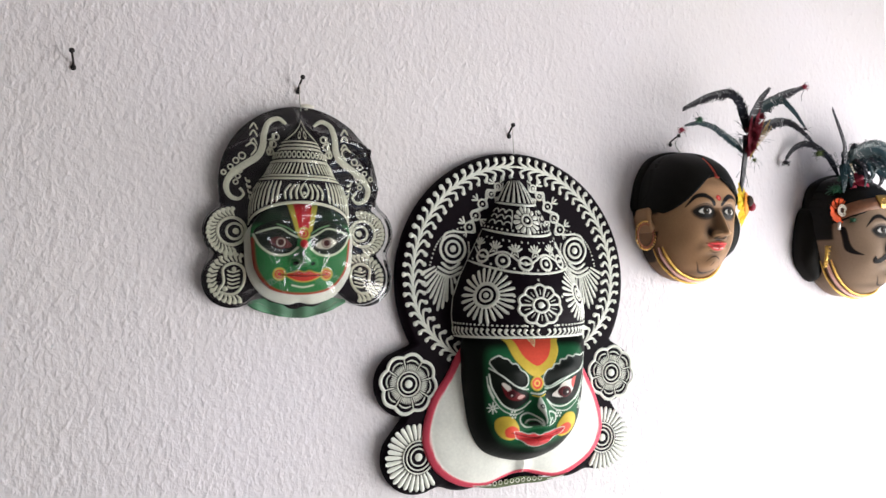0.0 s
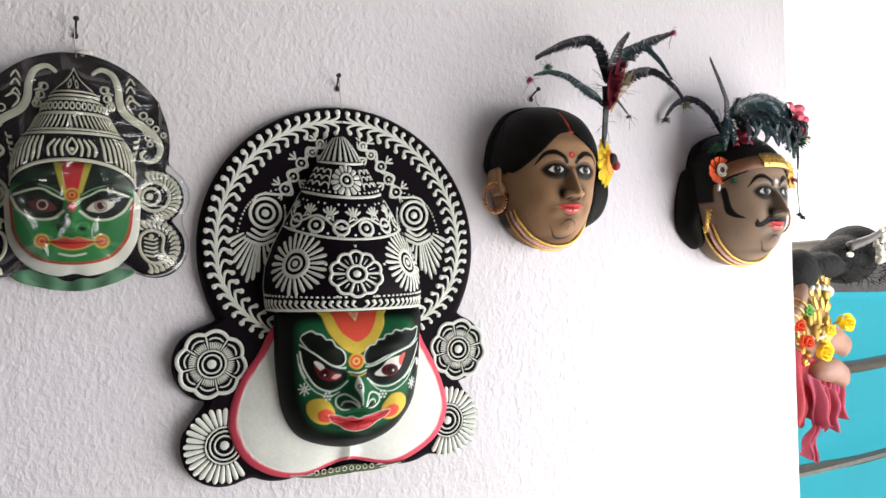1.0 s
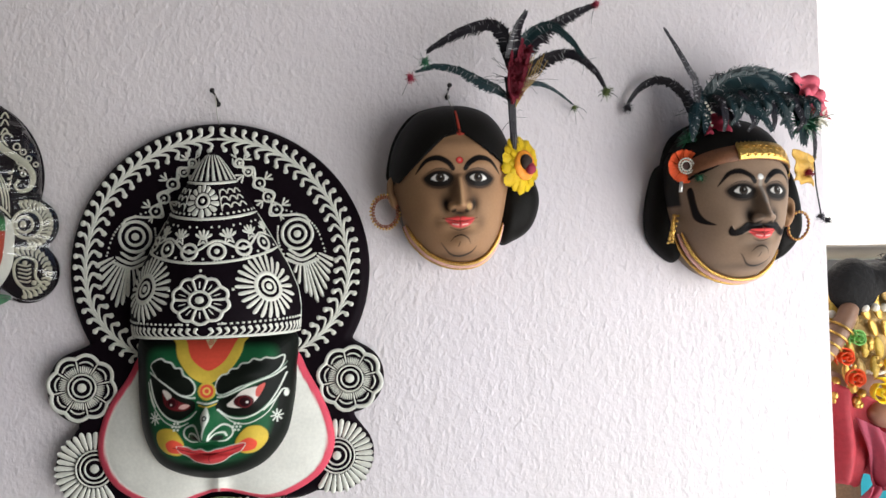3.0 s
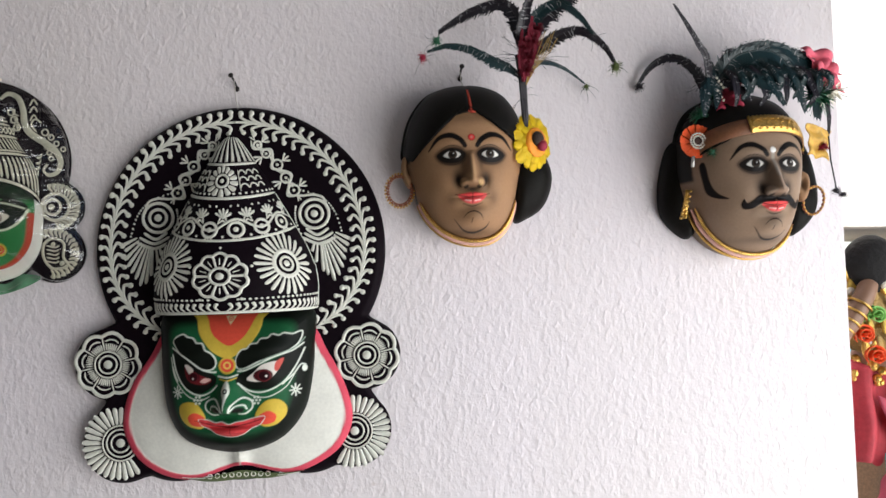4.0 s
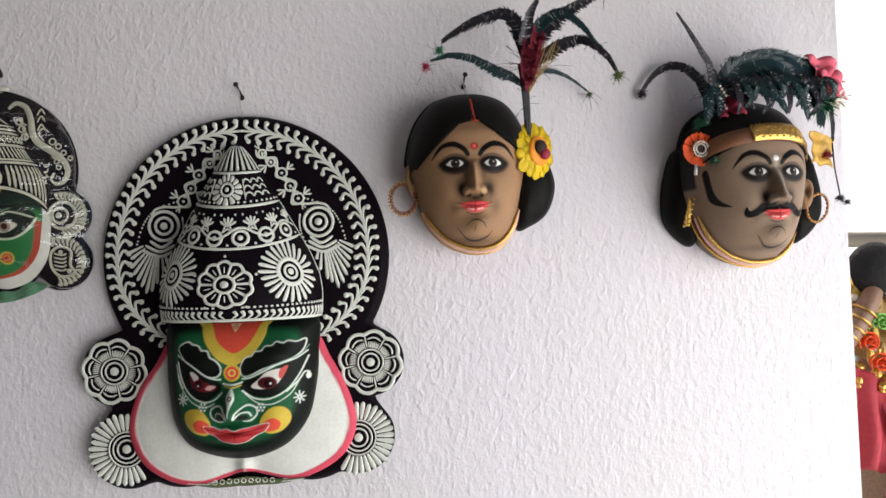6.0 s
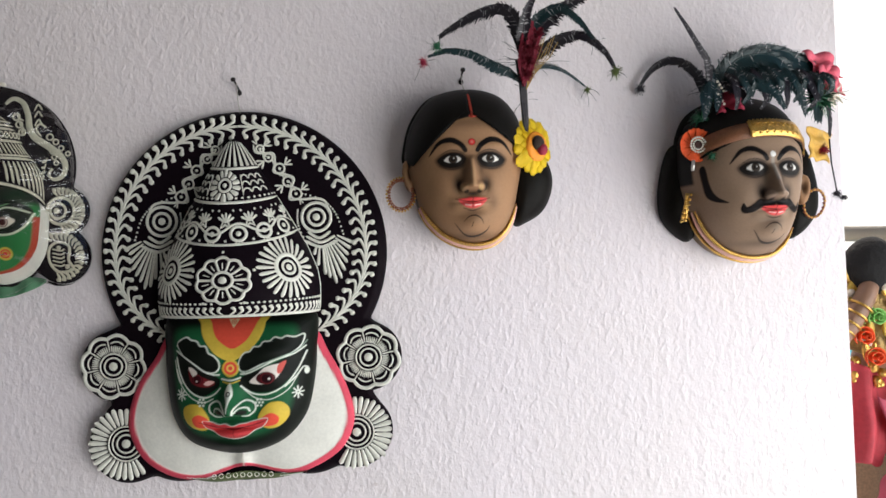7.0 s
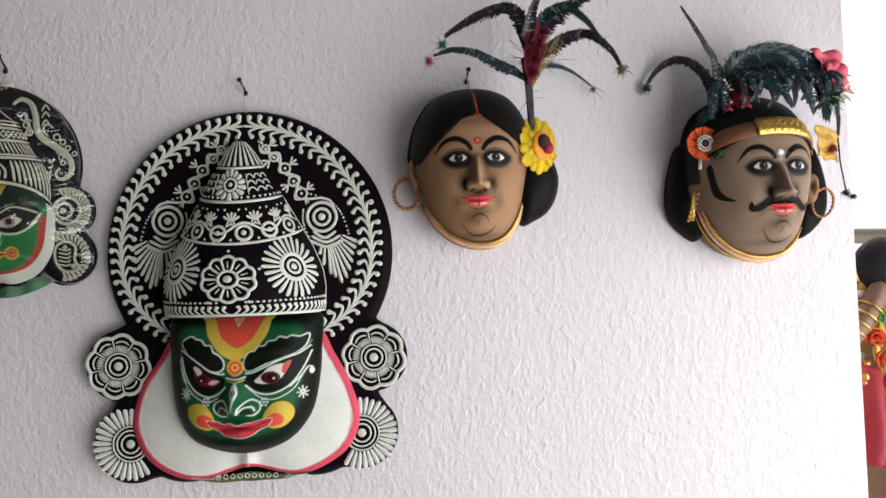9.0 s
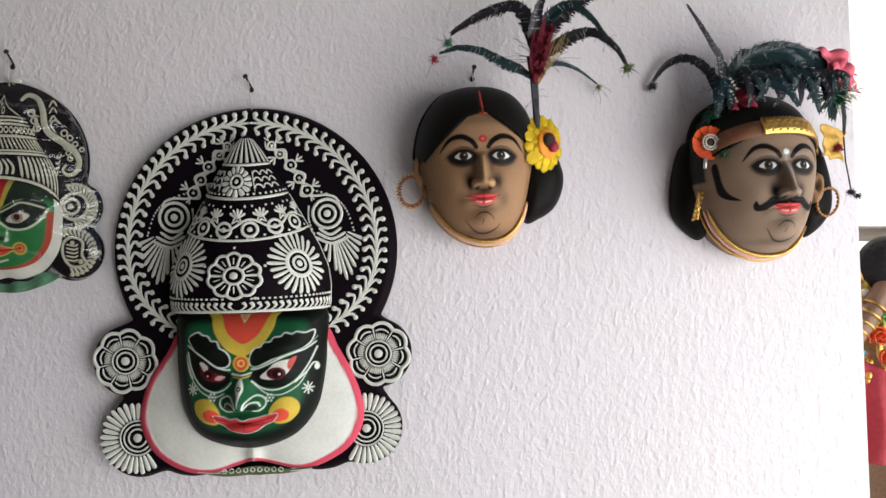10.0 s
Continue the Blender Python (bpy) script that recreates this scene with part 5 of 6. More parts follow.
    F += [
        ([(-40, -74, 120), (-20, -90, 158), (20, -98, 176), (64, -98, 172), (96, -92, 148)], 27, TEAL, 0.05),
        ([(-30, -70, 120), (-16, -80, 150), (10, -88, 160), (44, -92, 150), (62, -92, 118)], 27, TEAL, 0.04),
        ([(0, -80, 130), (30, -92, 158), (70, -96, 164), (104, -92, 150), (118, -88, 110), (116, -86, 66)], 27, TEAL, 0.05),
    ]
    F += [
        ([(40, -82, 120), (70, -90, 150), (104, -88, 150), (128, -82, 118), (138, -78, 76), (138, -76, 44)], 14, PLUM, 0.05),
        ([(-44, -74, 160), (-48, -80, 140), (-50, -82, 116), (-52, -82, 100)], 12, TEAL, 0.12),
        ([(10, -80, 160), (16, -90, 140), (12, -94, 118)], 12, TEAL, 0.06),
    ]
    F += [
        ([(-20, -76, 120), (0, -90, 132), (30, -98, 128), (50, -98, 110)], 14, PLUM, 0.10),
        ([(-44, -84, 140), (-46, -92, 112), (-50, -96, 84)], 15, TEAL, 0.10),
        ([(-30, -84, 140), (0, -104, 128), (30, -112, 112), (46, -114, 84)], 20, TEAL, 0.06),
    ]
    F += [
        ([(10, -86, 140), (44, -104, 132), (72, -108, 110), (84, -106, 74)], 20, TEAL, 0.06),
        ([(-40, -84, 130), (-14, -100, 112), (0, -106, 92)], 14, PLUM, 0.08),
        *[([(x, -94 - 6 * (i % 2), 150 - abs(x - 30) * 0.12), (x + 8, -106 - 4 * (i % 3), 128), (x + 10 + 6 * (i % 2), -110, 100 + 8 * (i % 3)), (x + 8, -108, 84 + 10 * (i % 3))], 12, TEAL if i % 3 else PLUM, 0.06) for i, x in enumerate(range(-34, 120, 13))],
    ]
    F += [
        *[([(-46 - 6 * i, -80, 150 - 10 * i), (-54 - 6 * i, -88, 128 - 8 * i), (-60 - 4 * i, -92, 104 - 8 * i), (-62 - 3 * i, -92, 84 - 6 * i)], 12, TEAL, 0.10) for i in range(3)],
        ([(60, -88, 150), (92, -96, 128), (104, -98, 96), (104, -98, 66)], 18, TEAL, 0.05),
    ]
    for k, (pts, w, mat, fleck) in enumerate(F):
        feather("feather", pts, w, mat, th, "teal-black drooping feather" if mat is TEAL else "black flecked feather", n=200, fleck=fleck, seed=70 + k)
    for k, (c, r, mat, nm) in enumerate((((-142, -14, 141), 11, PLUM, "feather_bud"), ((-64, -70, 80), 20, LEAF, "green_down"), ((-50, -78, 104), 14, LEAF, "green_down"), ((112, -94, 100), 30, LEAF, "green_down"), ((136, -90, 106), 24, CREAM, "pale_down"), ((98, -84, 168), 10, CRIMSON, "feather_bud"),
                                          ((-22, -84, 172), 13, PLUM, "feather_bud"), ((132, -70, 24), 10, CRIMSON, "red_bud"), ((152, -64, -46), 9, PLUM, "string_bud"), ((166, -60, -52), 8, PLUM, "string_bud"))):
        tuft(nm, c, r, mat, th, n=110, seed=90 + k)

    def cloth_petal(nm, pts, mat, label="", n=14):
        """A crumpled cloth petal through a quad of corners (mm)."""
        a, b, c, d = [np.array(q, float) for q in pts]
        v, f = [], []
        for i in range(n):
            for j in range(n):
                u, w = i / (n - 1), j / (n - 1)
                q = (a * (1 - u) + b * u) * (1 - w) + (d * (1 - u) + c * u) * w
                q = q + np.array((0, -5 * math.sin(u * 9 + w * 4) - 3 * math.sin(w * 13), 2 * math.sin(u * 11)))
                v.append(q * S)
        for i in range(n - 1):
            for j in range(n - 1):
                f.append((i * n + j, (i + 1) * n + j, (i + 1) * n + j + 1, i * n + j + 1))
        ob = mesh_object(nm, v, f, mat, th, label)
        md = ob.modifiers.new("thickness", "SOLIDIFY")
        md.thickness = 0.0012
        return ob
    cloth_petal("crimson_petal", ((-50, -92, 78), (-12, -104, 84), (-8, -92, 124), (-42, -86, 110)), CRIMSON, "crimson cloth petal")
    cloth_petal("rose_petal", ((86, -98, 172), (134, -96, 168), (152, -92, 132), (108, -98, 136)), ROSE, "rose-pink cloth petal")
    cloth_petal("rose_petal", ((104, -102, 148), (142, -98, 146), (156, -92, 104), (118, -100, 112)), ROSE)
    cloth_petal("gold_flap", ((96, -86, 8), (146, -56, 4), (156, -50, 52), (98, -86, 58)), material("ochre_cloth", (0.62, 0.36, 0.06), 0.6, 0, 200, 0.3, 0.3, 0.001, 40), "ochre cloth flap of the headband")
    wisps("plume_wisp", (20, -92, 150), 40, 46, TEAL, th, 95, 0, 180)
    wisps("plume_wisp", (-40, -60, 130), 16, 40, PLUM, th, 96)
    bm = bmesh.new()
    tube(bm, [Vector(q) * S for q in ((138, -74, 40), (142, -70, 2), (152, -65, -44))], 0.0012, 6)
    part("hanging_thread", bm, PLUM, th)
    for k in range(9):
        bm = bmesh.new()
        ball(bm, Vector((-46 + 3 * (k % 4), -92, 130 - 5 * k)) * S, 0.0022, 8, 6)
        part("sequin", bm, CREAM, th)
    return th


woman_mask()
man_mask()
nail("nail", 0.361, 1.807, (0.002, 0.008), "dark iron nail holding up the woman mask")


# ---- the small green mask wrapped in clear film ----
def small_mask():
    th = thing("film_wrapped_mask", (-0.382, 0, 1.64), "small green-faced mask with white relief crown wrapped in clear film", "mask", "masks on the wall")
    star = Star((0, -0.005), circles=[(0, 0.040, 0.1235), (-0.104, -0.034, 0.040), (0.104, -0.034, 0.040), (-0.102, -0.106, 0.043), (0.102, -0.106, 0.043), (0, -0.07, 0.085)], soften=3)
    shell("board", star, 70, lambda x, z, s: 0.020 - 0.006 * np.clip((s - 0.95) / 0.05, 0, 1) ** 2, BLACK, th, "black backing board", back=0.004)
    CR = material("cream_relief_paint", (0.66, 0.63, 0.50), 0.5, 0, 300, 0.18, 0.2, 0.0006, 40)
    flat = lambda a, b, l: (a * S, -(0.020 + l * S), b * S)
    for sg in (-1, 1):
        r = Relief(flat)
        body = spline([(22, 137), (34, 145), (49, 138), (56, 119), (58, 99), (66, 83), (87, 68), (104, 54), (112, 37), (107, 21), (94, 16), (86, 24), (92, 33)], 5)
        r.line([(sg * a, b) for a, b in body], lambda q: 4.6 + 7.4 * max(0.0, math.sin(min(1.0, q * 1.15) * math.pi)) ** 0.8, n=2)
        for x, z, big in ((116, 56, 3.4), (106, 65, 3.8), (98, 75, 4.2), (89, 83, 5.0)):
            r.ring((sg * x, z), big, 2.6, 12)
        r.line([(sg * 76, 84), (sg * 68, 96), (sg * 74, 104), (sg * 84, 98)], 3.4)
        for z in (106, 119, 130):
            r.line([(sg * 66, z - 5), (sg * 72, z + 5), (sg * 78, z - 4)], 2.8, n=4)
        for k in range(3):
            r.ring((sg * (98 - 3 * k), 42 + 9 * k), 3.6, 2.4, 12)
        for z in (116, 104, 92):
            r.ring((sg * (38 + (116 - z) * 0.35), z), 5.0, 3.0, 14)
            r.comma((sg * 50, z - 6), (sg * (42 + (116 - z) * 0.3), z + 5), 0.3 * sg, 6)
        for k in range(4):
            r.comma((sg * (84 - 2 * k), 50 - 9 * k), (sg * (76 - k), 44 - 9 * k), 0.3 * sg, 5.0)
        r.done("scroll", CR, th, "cream scroll in relief")
        r = Relief(flat)
        c = (sg * 103, -34)
        for i in range(17):
            a = math.pi / 2 + sg * -(i + 0.5) / 17 * 3.5 + sg * 0.25
            e = (math.cos(a), math.sin(a))
            t = (-e[1], e[0])
            r.comma((c[0] + e[0] * 24, c[1] + e[1] * 24), (c[0] + e[0] * 37 + t[0] * 3, c[1] + e[1] * 37 + t[1] * 3), 0.22, 8.0)
        r.ring(c, 21, 5.5, 26)
        r.ring((c[0] - sg * 4, c[1]), 12, 4.5, 20)
        r.dot((c[0] - sg * 6, c[1]), 5.5)
        r.done("ear_rosette", CR, th, "cream ear rosette")
        r = Relief(flat)
        c = (sg * 99, -106)
        for i in range(18):
            a = math.pi / 2 + sg * -(i + 0.2) / 18 * 3.9 + sg * 0.45
            e = (math.cos(a), math.sin(a))
            t = (-e[1], e[0])
            r.comma((c[0] + e[0] * 26, c[1] + e[1] * 26), (c[0] + e[0] * 39 + t[0] * 3, c[1] + e[1] * 39 + t[1] * 3), 0.22, 8.0)
        ring = spline([(c[0], c[1] + 23), (c[0] + sg * 16, c[1] + 15), (c[0] + sg * 15, c[1] - 6), (c[0] + sg * 22, c[1] - 20), (c[0], c[1] - 24), (c[0] - sg * 14, c[1] - 8), (c[0] - sg * 14, c[1] + 14)], 6, True)
        r.line(ring, 5.0, closed=True, smooth=False)
        for k in range(5):
            r.line([(c[0] - 10, c[1] + 12 - 6 * k), (c[0] + sg * 3, c[1] + 9 - 6 * k), (c[0] + 9, c[1] + 12 - 6 * k)], 3.0)
        r.dot((c[0], c[1] + 14), 4)
        r.dot((c[0] + sg * 13, c[1] - 16), 4.5)
        r.done("paisley_fan", CR, th, "cream paisley fan")
    # crown
    zs = np.array([-30, 0, 10, 30, 45, 52, 56, 72, 78, 90, 96, 104, 112, 122, 136, 147]) * S
    ws = np.array([79, 79, 78, 73, 64, 58, 55, 48, 43, 41, 33, 31, 25, 18, 9, 1]) * S
    ds = np.array([40, 42, 43, 43, 42, 40, 38, 37, 35, 34, 30, 28, 24, 19, 12, 8]) * S
    REF = 70.0

    def on(a, b, l):
        ph, z = a / REF, b * S
        w, d = np.interp(z, zs, ws), np.interp(z, zs, ds)
        return ((w + l * S) * math.sin(ph), -(0.017 + (d + l * S) * max(0, math.cos(ph))), z)
    v, f, m = [], [], 41
    zz = np.linspace(-0.03, 0.147, 50)
    for z in zz:
        for ph in np.linspace(-math.pi / 2, math.pi / 2, m):
            # the brim rises in an arch over the brow
            b = max(z / S, -30 + 38 * max(0.0, math.cos(ph)) ** 0.8)
            v.append(on(ph * REF, b, 0))
    for i in range(len(zz) - 1):
        for k in range(m - 1):
            f.append((i * m + k, i * m + k + 1, (i + 1) * m + k + 1, (i + 1) * m + k))
    crown = mesh_object("crown", v, f, BLACK, th, "tiered black crown")
    edge = REF * 1.5
    brim = lambda a: -30 + 38 * max(0.0, math.cos(a / REF)) ** 0.8
    r = Relief(on)
    A = np.linspace(-edge, edge, 31)
    r.line([(a, brim(a) + 2) for a in A], 5.0)
    for b, w in ((47, 4.5), (52, 3.5), (75, 5), (95, 5), (101, 3.5), (107, 3.0)):
        r.line([(a, b) for a in A], w)
    r.done("band_line", CR, crown)
    r = Relief(on)
    for i in range(27):
        a = -edge + (i + 0.5) / 27 * 2 * edge
        if abs(a) > 32:
            r.line([(a, brim(a) + 6), (a * 0.99, 42)], 4.6)
    for sg in (-1, 1):
        for k, x in enumerate((26, 18, 10)):
            r.line([(sg * x, 14), (sg * (x + 2), 26), (sg * x * 0.8, 38)], 4.0)
    r.line([(0, 40), (-6, 28), (0, 17), (6, 28), (0, 40)], 3.4)
    r.dot((0, 24), 3)
    r.done("brow_band_rib", CR, crown)
    r = Relief(on)
    for i in range(25):
        a = -edge + (i + 0.5) / 25 * 2 * edge
        r.line([(a * 1.0, 54), (a * 0.95 + (5 if a < 0 else -5), 72)], 3.8)
    for i in range(17):
        a = -edge + (i + 0.5) / 17 * 2 * edge
        r.ring((a, 85), 4.6, 3.0, 12)
    r.done("tier_rib", CR, crown)
    r = Relief(on)
    r.line([(-80, 110), (-40, 124), (0, 143), (40, 124), (80, 110)], 4)
    r.ring((-14, 118), 6, 3.2, 12), r.ring((14, 118), 6, 3.2, 12), r.dot((0, 128), 4)
    r.done("finial_scroll", CR, crown)
    # face with a narrow white beard
    beard = Star((0, -0.075), pts=spline(np.array([(-80, -30), (-84, -70), (-78, -104), (-56, -134), (-22, -147), (0, -144), (22, -147), (56, -134), (78, -104), (84, -70), (80, -30), (40, -8), (-40, -8)]) * S, 5, True))
    shell("beard", beard, 60, lambda x, z, s: 0.024 + 0.016 * np.clip(1 - s ** 3, 0, 1) ** 0.7, PAINTED, th, "white painted beard edge", lambda p: None, (0.78, 0.76, 0.68), back=0.016)
    face = Star((0, -0.065), pts=spline(np.array([(-74, -20), (-75, -60), (-68, -94), (-44, -120), (0, -128), (44, -120), (68, -94), (75, -60), (74, -20), (48, 6), (0, 14), (-48, 6)]) * S, 5, True))

    def fh(x, z, s):
        X, Z = x / S, z / S
        g = lambda cx, cz, rx, rz: np.exp(-((X - cx) / rx) ** 2 - ((Z - cz) / rz) ** 2)
        return (0.040 + 0.018 * np.clip(1 - s ** 3, 0, 1) ** 0.7 + 0.016 * np.exp(-(X / 9) ** 2) * np.clip((-36 - Z) / 36, 0, 1) * np.clip((Z + 86) / 6, 0, 1)
                + 0.007 * g(-12, -76, 7, 6) + 0.007 * g(12, -76, 7, 6) + 0.004 * g(-36, -44, 18, 11) + 0.004 * g(36, -44, 18, 11) + 0.006 * g(0, -97, 20, 7))
    GR, DK, OUT, YE, RE = (0.030, 0.19, 0.055), (0.010, 0.014, 0.010), (0.62, 0.68, 0.50), (0.55, 0.45, 0.07), (0.62, 0.03, 0.035)

    def fp(p):
        s = face.s(p.x, p.z)
        X, Z = p.x / S, p.z / S
        p.lay(np.clip((s - 0.93) / 0.04, 0, 1) * (Z < -40), (0.45, 0.06, 0.03))
        p.lay(np.clip((Z + 26) / 10, 0, 1), DK)
        for sg in (-1, 1):
            p.spray((sg * 50, -8), 22, 14, (0.012, 0.035, 0.016), 0.9)
            p.fill([(sg * 10, -30), (sg * 22, -16), (sg * 42, -14), (sg * 70, -26), (sg * 72, -40), (sg * 60, -60), (sg * 36, -68), (sg * 14, -60)], DK)
            p.line([(sg * 10, -56), (sg * 24, -66), (sg * 46, -66), (sg * 64, -54), (sg * 74, -36)], 3.2, OUT, 0.0006)
            p.line([(sg * 10, -40), (sg * 22, -34), (sg * 36, -26), (sg * 52, -28), (sg * 70, -34)], 2.4, OUT, 0.0006)
            p.line([(sg * 12, -34), (sg * 24, -26), (sg * 40, -20)], 1.6, (0.2, 0.4, 0.2), 0.0004)
            p.fill([(sg * 18, -53), (sg * 28, -43), (sg * 40, -40), (sg * 52, -46), (sg * 40, -56), (sg * 28, -57)], (0.12, 0.03, 0.03) if sg < 0 else (0.66, 0.60, 0.50))
            p.disc((sg * 35, -48), 8, (0.05, 0.012, 0.012))
            p.ring((sg * 35, -48), 6, 1.6, (0.55, 0.42, 0.36))
            p.disc((sg * 13, -80), 4.5, DK, rz=3)
            p.line([(sg * 5, -82), (sg * 10, -73), (sg * 19, -72), (sg * 21, -80)], 1.6, (0.1, 0.3, 0.12), 0.0004)
            p.disc((sg * 36, -96), 10, YE)
            p.disc((sg * 36, -96), 7, RE)
            p.ring((sg * 36, -96), 4, 1.4, YE)
            p.fill([(sg * 9, 12), (sg * 24, 12), (sg * 12, -32), (sg * 6, -30)], YE, 0.0006, smooth=False)
        p.fill([(-15, 13), (15, 13), (7, -30), (-7, -30)], RE, 0.0008, smooth=False)
        p.disc((0, -34), 10, YE, 0.0008), p.disc((0, -34), 7, RE), p.ring((0, -34), 3.6, 1.6, YE)
        p.disc((0, -50), 6, RE, rz=7)
        lips = [(-27, -97), (-16, -94), (-8, -91.5), (0, -94), (8, -91.5), (16, -94), (27, -97), (14, -104.5), (0, -107), (-14, -104.5)]
        p.line(lips + lips[:1], 3.4, YE, 0.0005)
        p.fill(lips, (0.60, 0.045, 0.03))
        p.line([(-34, -97), (0, -99), (34, -97)], 1.6, DK)
        p.line([(-16, -113), (0, -116), (16, -113)], 2.6, OUT)
    fc = shell("face", face, 130, fh, PAINTED, th, "bright green painted face", fp, GR, back=0.018)
    fc.location.z = -0.004
    cloth = Star((0, -0.150), pts=spline(np.array([(-74, -140), (-72, -152), (-40, -163), (-10, -168), (20, -167), (60, -154), (74, -140), (0, -134)]) * S, 5, True))
    shell("green_paper", cloth, 30, lambda x, z, s: 0.016 + 0.003 * np.sin(x / S / 6), material("green_paper", (0.09, 0.24, 0.13), 0.6, 0, 120, 0.2, 0.3, 0.001, 30), th, "pale green paper edge under the beard", back=0.010)
    # crumpled film
    rnd = random.Random(4)
    folds = [(rnd.uniform(-60, 130), rnd.uniform(-120, 140), rnd.uniform(0, 3.14), rnd.uniform(1.6, 4.0), rnd.uniform(25, 60)) for _ in range(44)]
    folds += [(rnd.uniform(50, 115), rnd.uniform(-70, 90), rnd.uniform(-0.5, 0.4), rnd.uniform(1.2, 2.4), rnd.uniform(25, 50)) for _ in range(22)]

    def film_h(x, z, s):
        X, Z = x / S, z / S
        k = 0.028 + 0.054 * np.clip(1 - s ** 2.2, 0, 1)
        for fx, fz, a, w, L in folds:
            u, t = (X - fx) * math.cos(a) + (Z - fz) * math.sin(a), -(X - fx) * math.sin(a) + (Z - fz) * math.cos(a)
            k = k + 0.0075 * np.exp(-np.abs(t) / w - (u / L) ** 2)
        return k + 0.0012 * np.sin(X / 9 + Z / 14) * np.sin(Z / 11)
    fs = Star((0, -0.005), circles=[(0, 0.040, 0.1245), (-0.104, -0.034, 0.043), (0.106, -0.034, 0.046), (-0.102, -0.106, 0.046), (0.104, -0.106, 0.047), (0, -0.075, 0.092)], soften=9)
    film = shell("clear_film_wrap", fs, 150, film_h, FILM, th, "crinkled clear plastic film", back=0.012)
    film.visible_shadow = False
    bm = bmesh.new()
    tube(bm, [(0.002, -0.016, 0.160), (0.0, -0.017, 0.182), (0.0, -0.017, 0.204)], 0.0009, 6)
    part("hanging_string", bm, STRING, th)
    bm = bmesh.new()
    ball(bm, (0.012, -0.018, 0.168), 0.011, 12, 8, (1, 0.3, 0.45))
    part("paper_tab", bm, CREAM, th, "pale paper tab at the top")
    return th


small_mask()
nail("nail", -0.382, 1.842, (0.003, 0.012), "dark iron nail holding up the film-wrapped mask")
nail("nail", -0.707, 1.846, (0.0, 0.012), "empty dark iron nail in the bare wall")


# ---- beyond the wall's end: festival masks on a bamboo rack, a blue sheet, the bright yard ----
TARP = material("blue_tarpaulin", (0.08, 0.44, 0.56), 0.45, 0, 160, 0.2, 0.3, 0.002, 3)
BAMBOO = material("bamboo", (0.34, 0.30, 0.24), 0.5, 0, 40, 0.3, 0.3, 0.002, 5, stretch=(0.2, 1, 1))
CLAY = material("flesh_pink_clay", (0.38, 0.20, 0.14), 0.5, 0, 80, 0.15, 0.15, 0.001, 12)
BLACKWOOL = material("black_wool", (0.006, 0.005, 0.005), 0.9, 0, 120, 0.5, 0.8, 0.004, 20)
REDCLOTH = material("deep_red_cloth", (0.42, 0.035, 0.05), 0.75, 0, 120, 0.25, 0.4, 0.002, 14)
PINKCLOTH = material("pink_gauze", (0.62, 0.13, 0.20), 0.75, 0, 120, 0.25, 0.4, 0.002, 14)
BROWNGOLD = material("dull_gold", (0.42, 0.27, 0.09), 0.45, 0.4, 200, 0.4, 0.6, 0.003, 30)
OLDGOLD = material("old_gold_paint", (0.62, 0.42, 0.07), 0.45, 0.2, 200, 0.35, 0.5, 0.002, 30)
let_light_through(TARP, (0.22, 0.72, 0.82), 0.62), let_light_through(PINKCLOTH, (0.75, 0.18, 0.26), 0.4)
HAZE = bpy.data.materials.new("bright_haze")
HAZE.use_nodes = True
_n = HAZE.node_tree.nodes
_e = _n.new("ShaderNodeEmission")
_e.inputs["Color"].default_value, _e.inputs["Strength"].default_value = (1.0, 0.99, 0.96, 1), 1.6
HAZE.node_tree.links.new(_e.outputs[0], _n["Material Output"].inputs[0])


def sheet(name, corners, mat, label, category="", parent=None, n=26, wave=0.012, thick=0.002, seed=1, ragged=0.0):
    """A hanging cloth between four corners (top-left, top-right, bottom-right, bottom-left), with folds that run down."""
    rnd = random.Random(seed)
    a, b, c, d = [np.array(q, float) for q in corners]
    ph = [rnd.uniform(0, 6) for _ in range(4)]
    v, f = [], []
    nrm = np.cross(b - a, d - a)
    nrm /= np.linalg.norm(nrm)
    for i in range(n):
        for j in range(n):
            u, w = i / (n - 1), j / (n - 1)
            q = (a * (1 - u) + b * u) * (1 - w) + (d * (1 - u) + c * u) * w
            q = q + nrm * wave * (0.4 + w) * (math.sin(u * 11 + ph[0]) + 0.6 * math.sin(u * 23 + ph[1] + 2 * w) + 0.5 * math.sin(w * 7 + ph[2]))
            if ragged and j == n - 1:
                q = q + np.array((0, 0, ragged * math.sin(u * 17 + ph[3])))
            v.append(q)
    for i in range(n - 1):
        for j in range(n - 1):
            f.append((i * n + j, (i + 1) * n + j, (i + 1) * n + j + 1, i * n + j + 1))
    ob = mesh_object(name, v, f, mat, parent, label)
    if category:
        tagged(ob, label, category)
    md = ob.modifiers.new("thickness", "SOLIDIFY")
    md.thickness = thick
    return ob


def pole(name, a, b, r, label, mat=BAMBOO):
    bm = bmesh.new()
    A, B = Vector(a), Vector(b)
    n = 40
    tube(bm, [A.lerp(B, i / n) + Vector((0, 0, 0.004 * math.sin(i * 0.7))) for i in range(n + 1)], r, 10, lambda q: 1 + 0.14 * (abs((q * 8) % 1 - 0.5) < 0.06))
    return tagged(part(name, bm, mat, None, label), label, "pole", "bamboo rack")


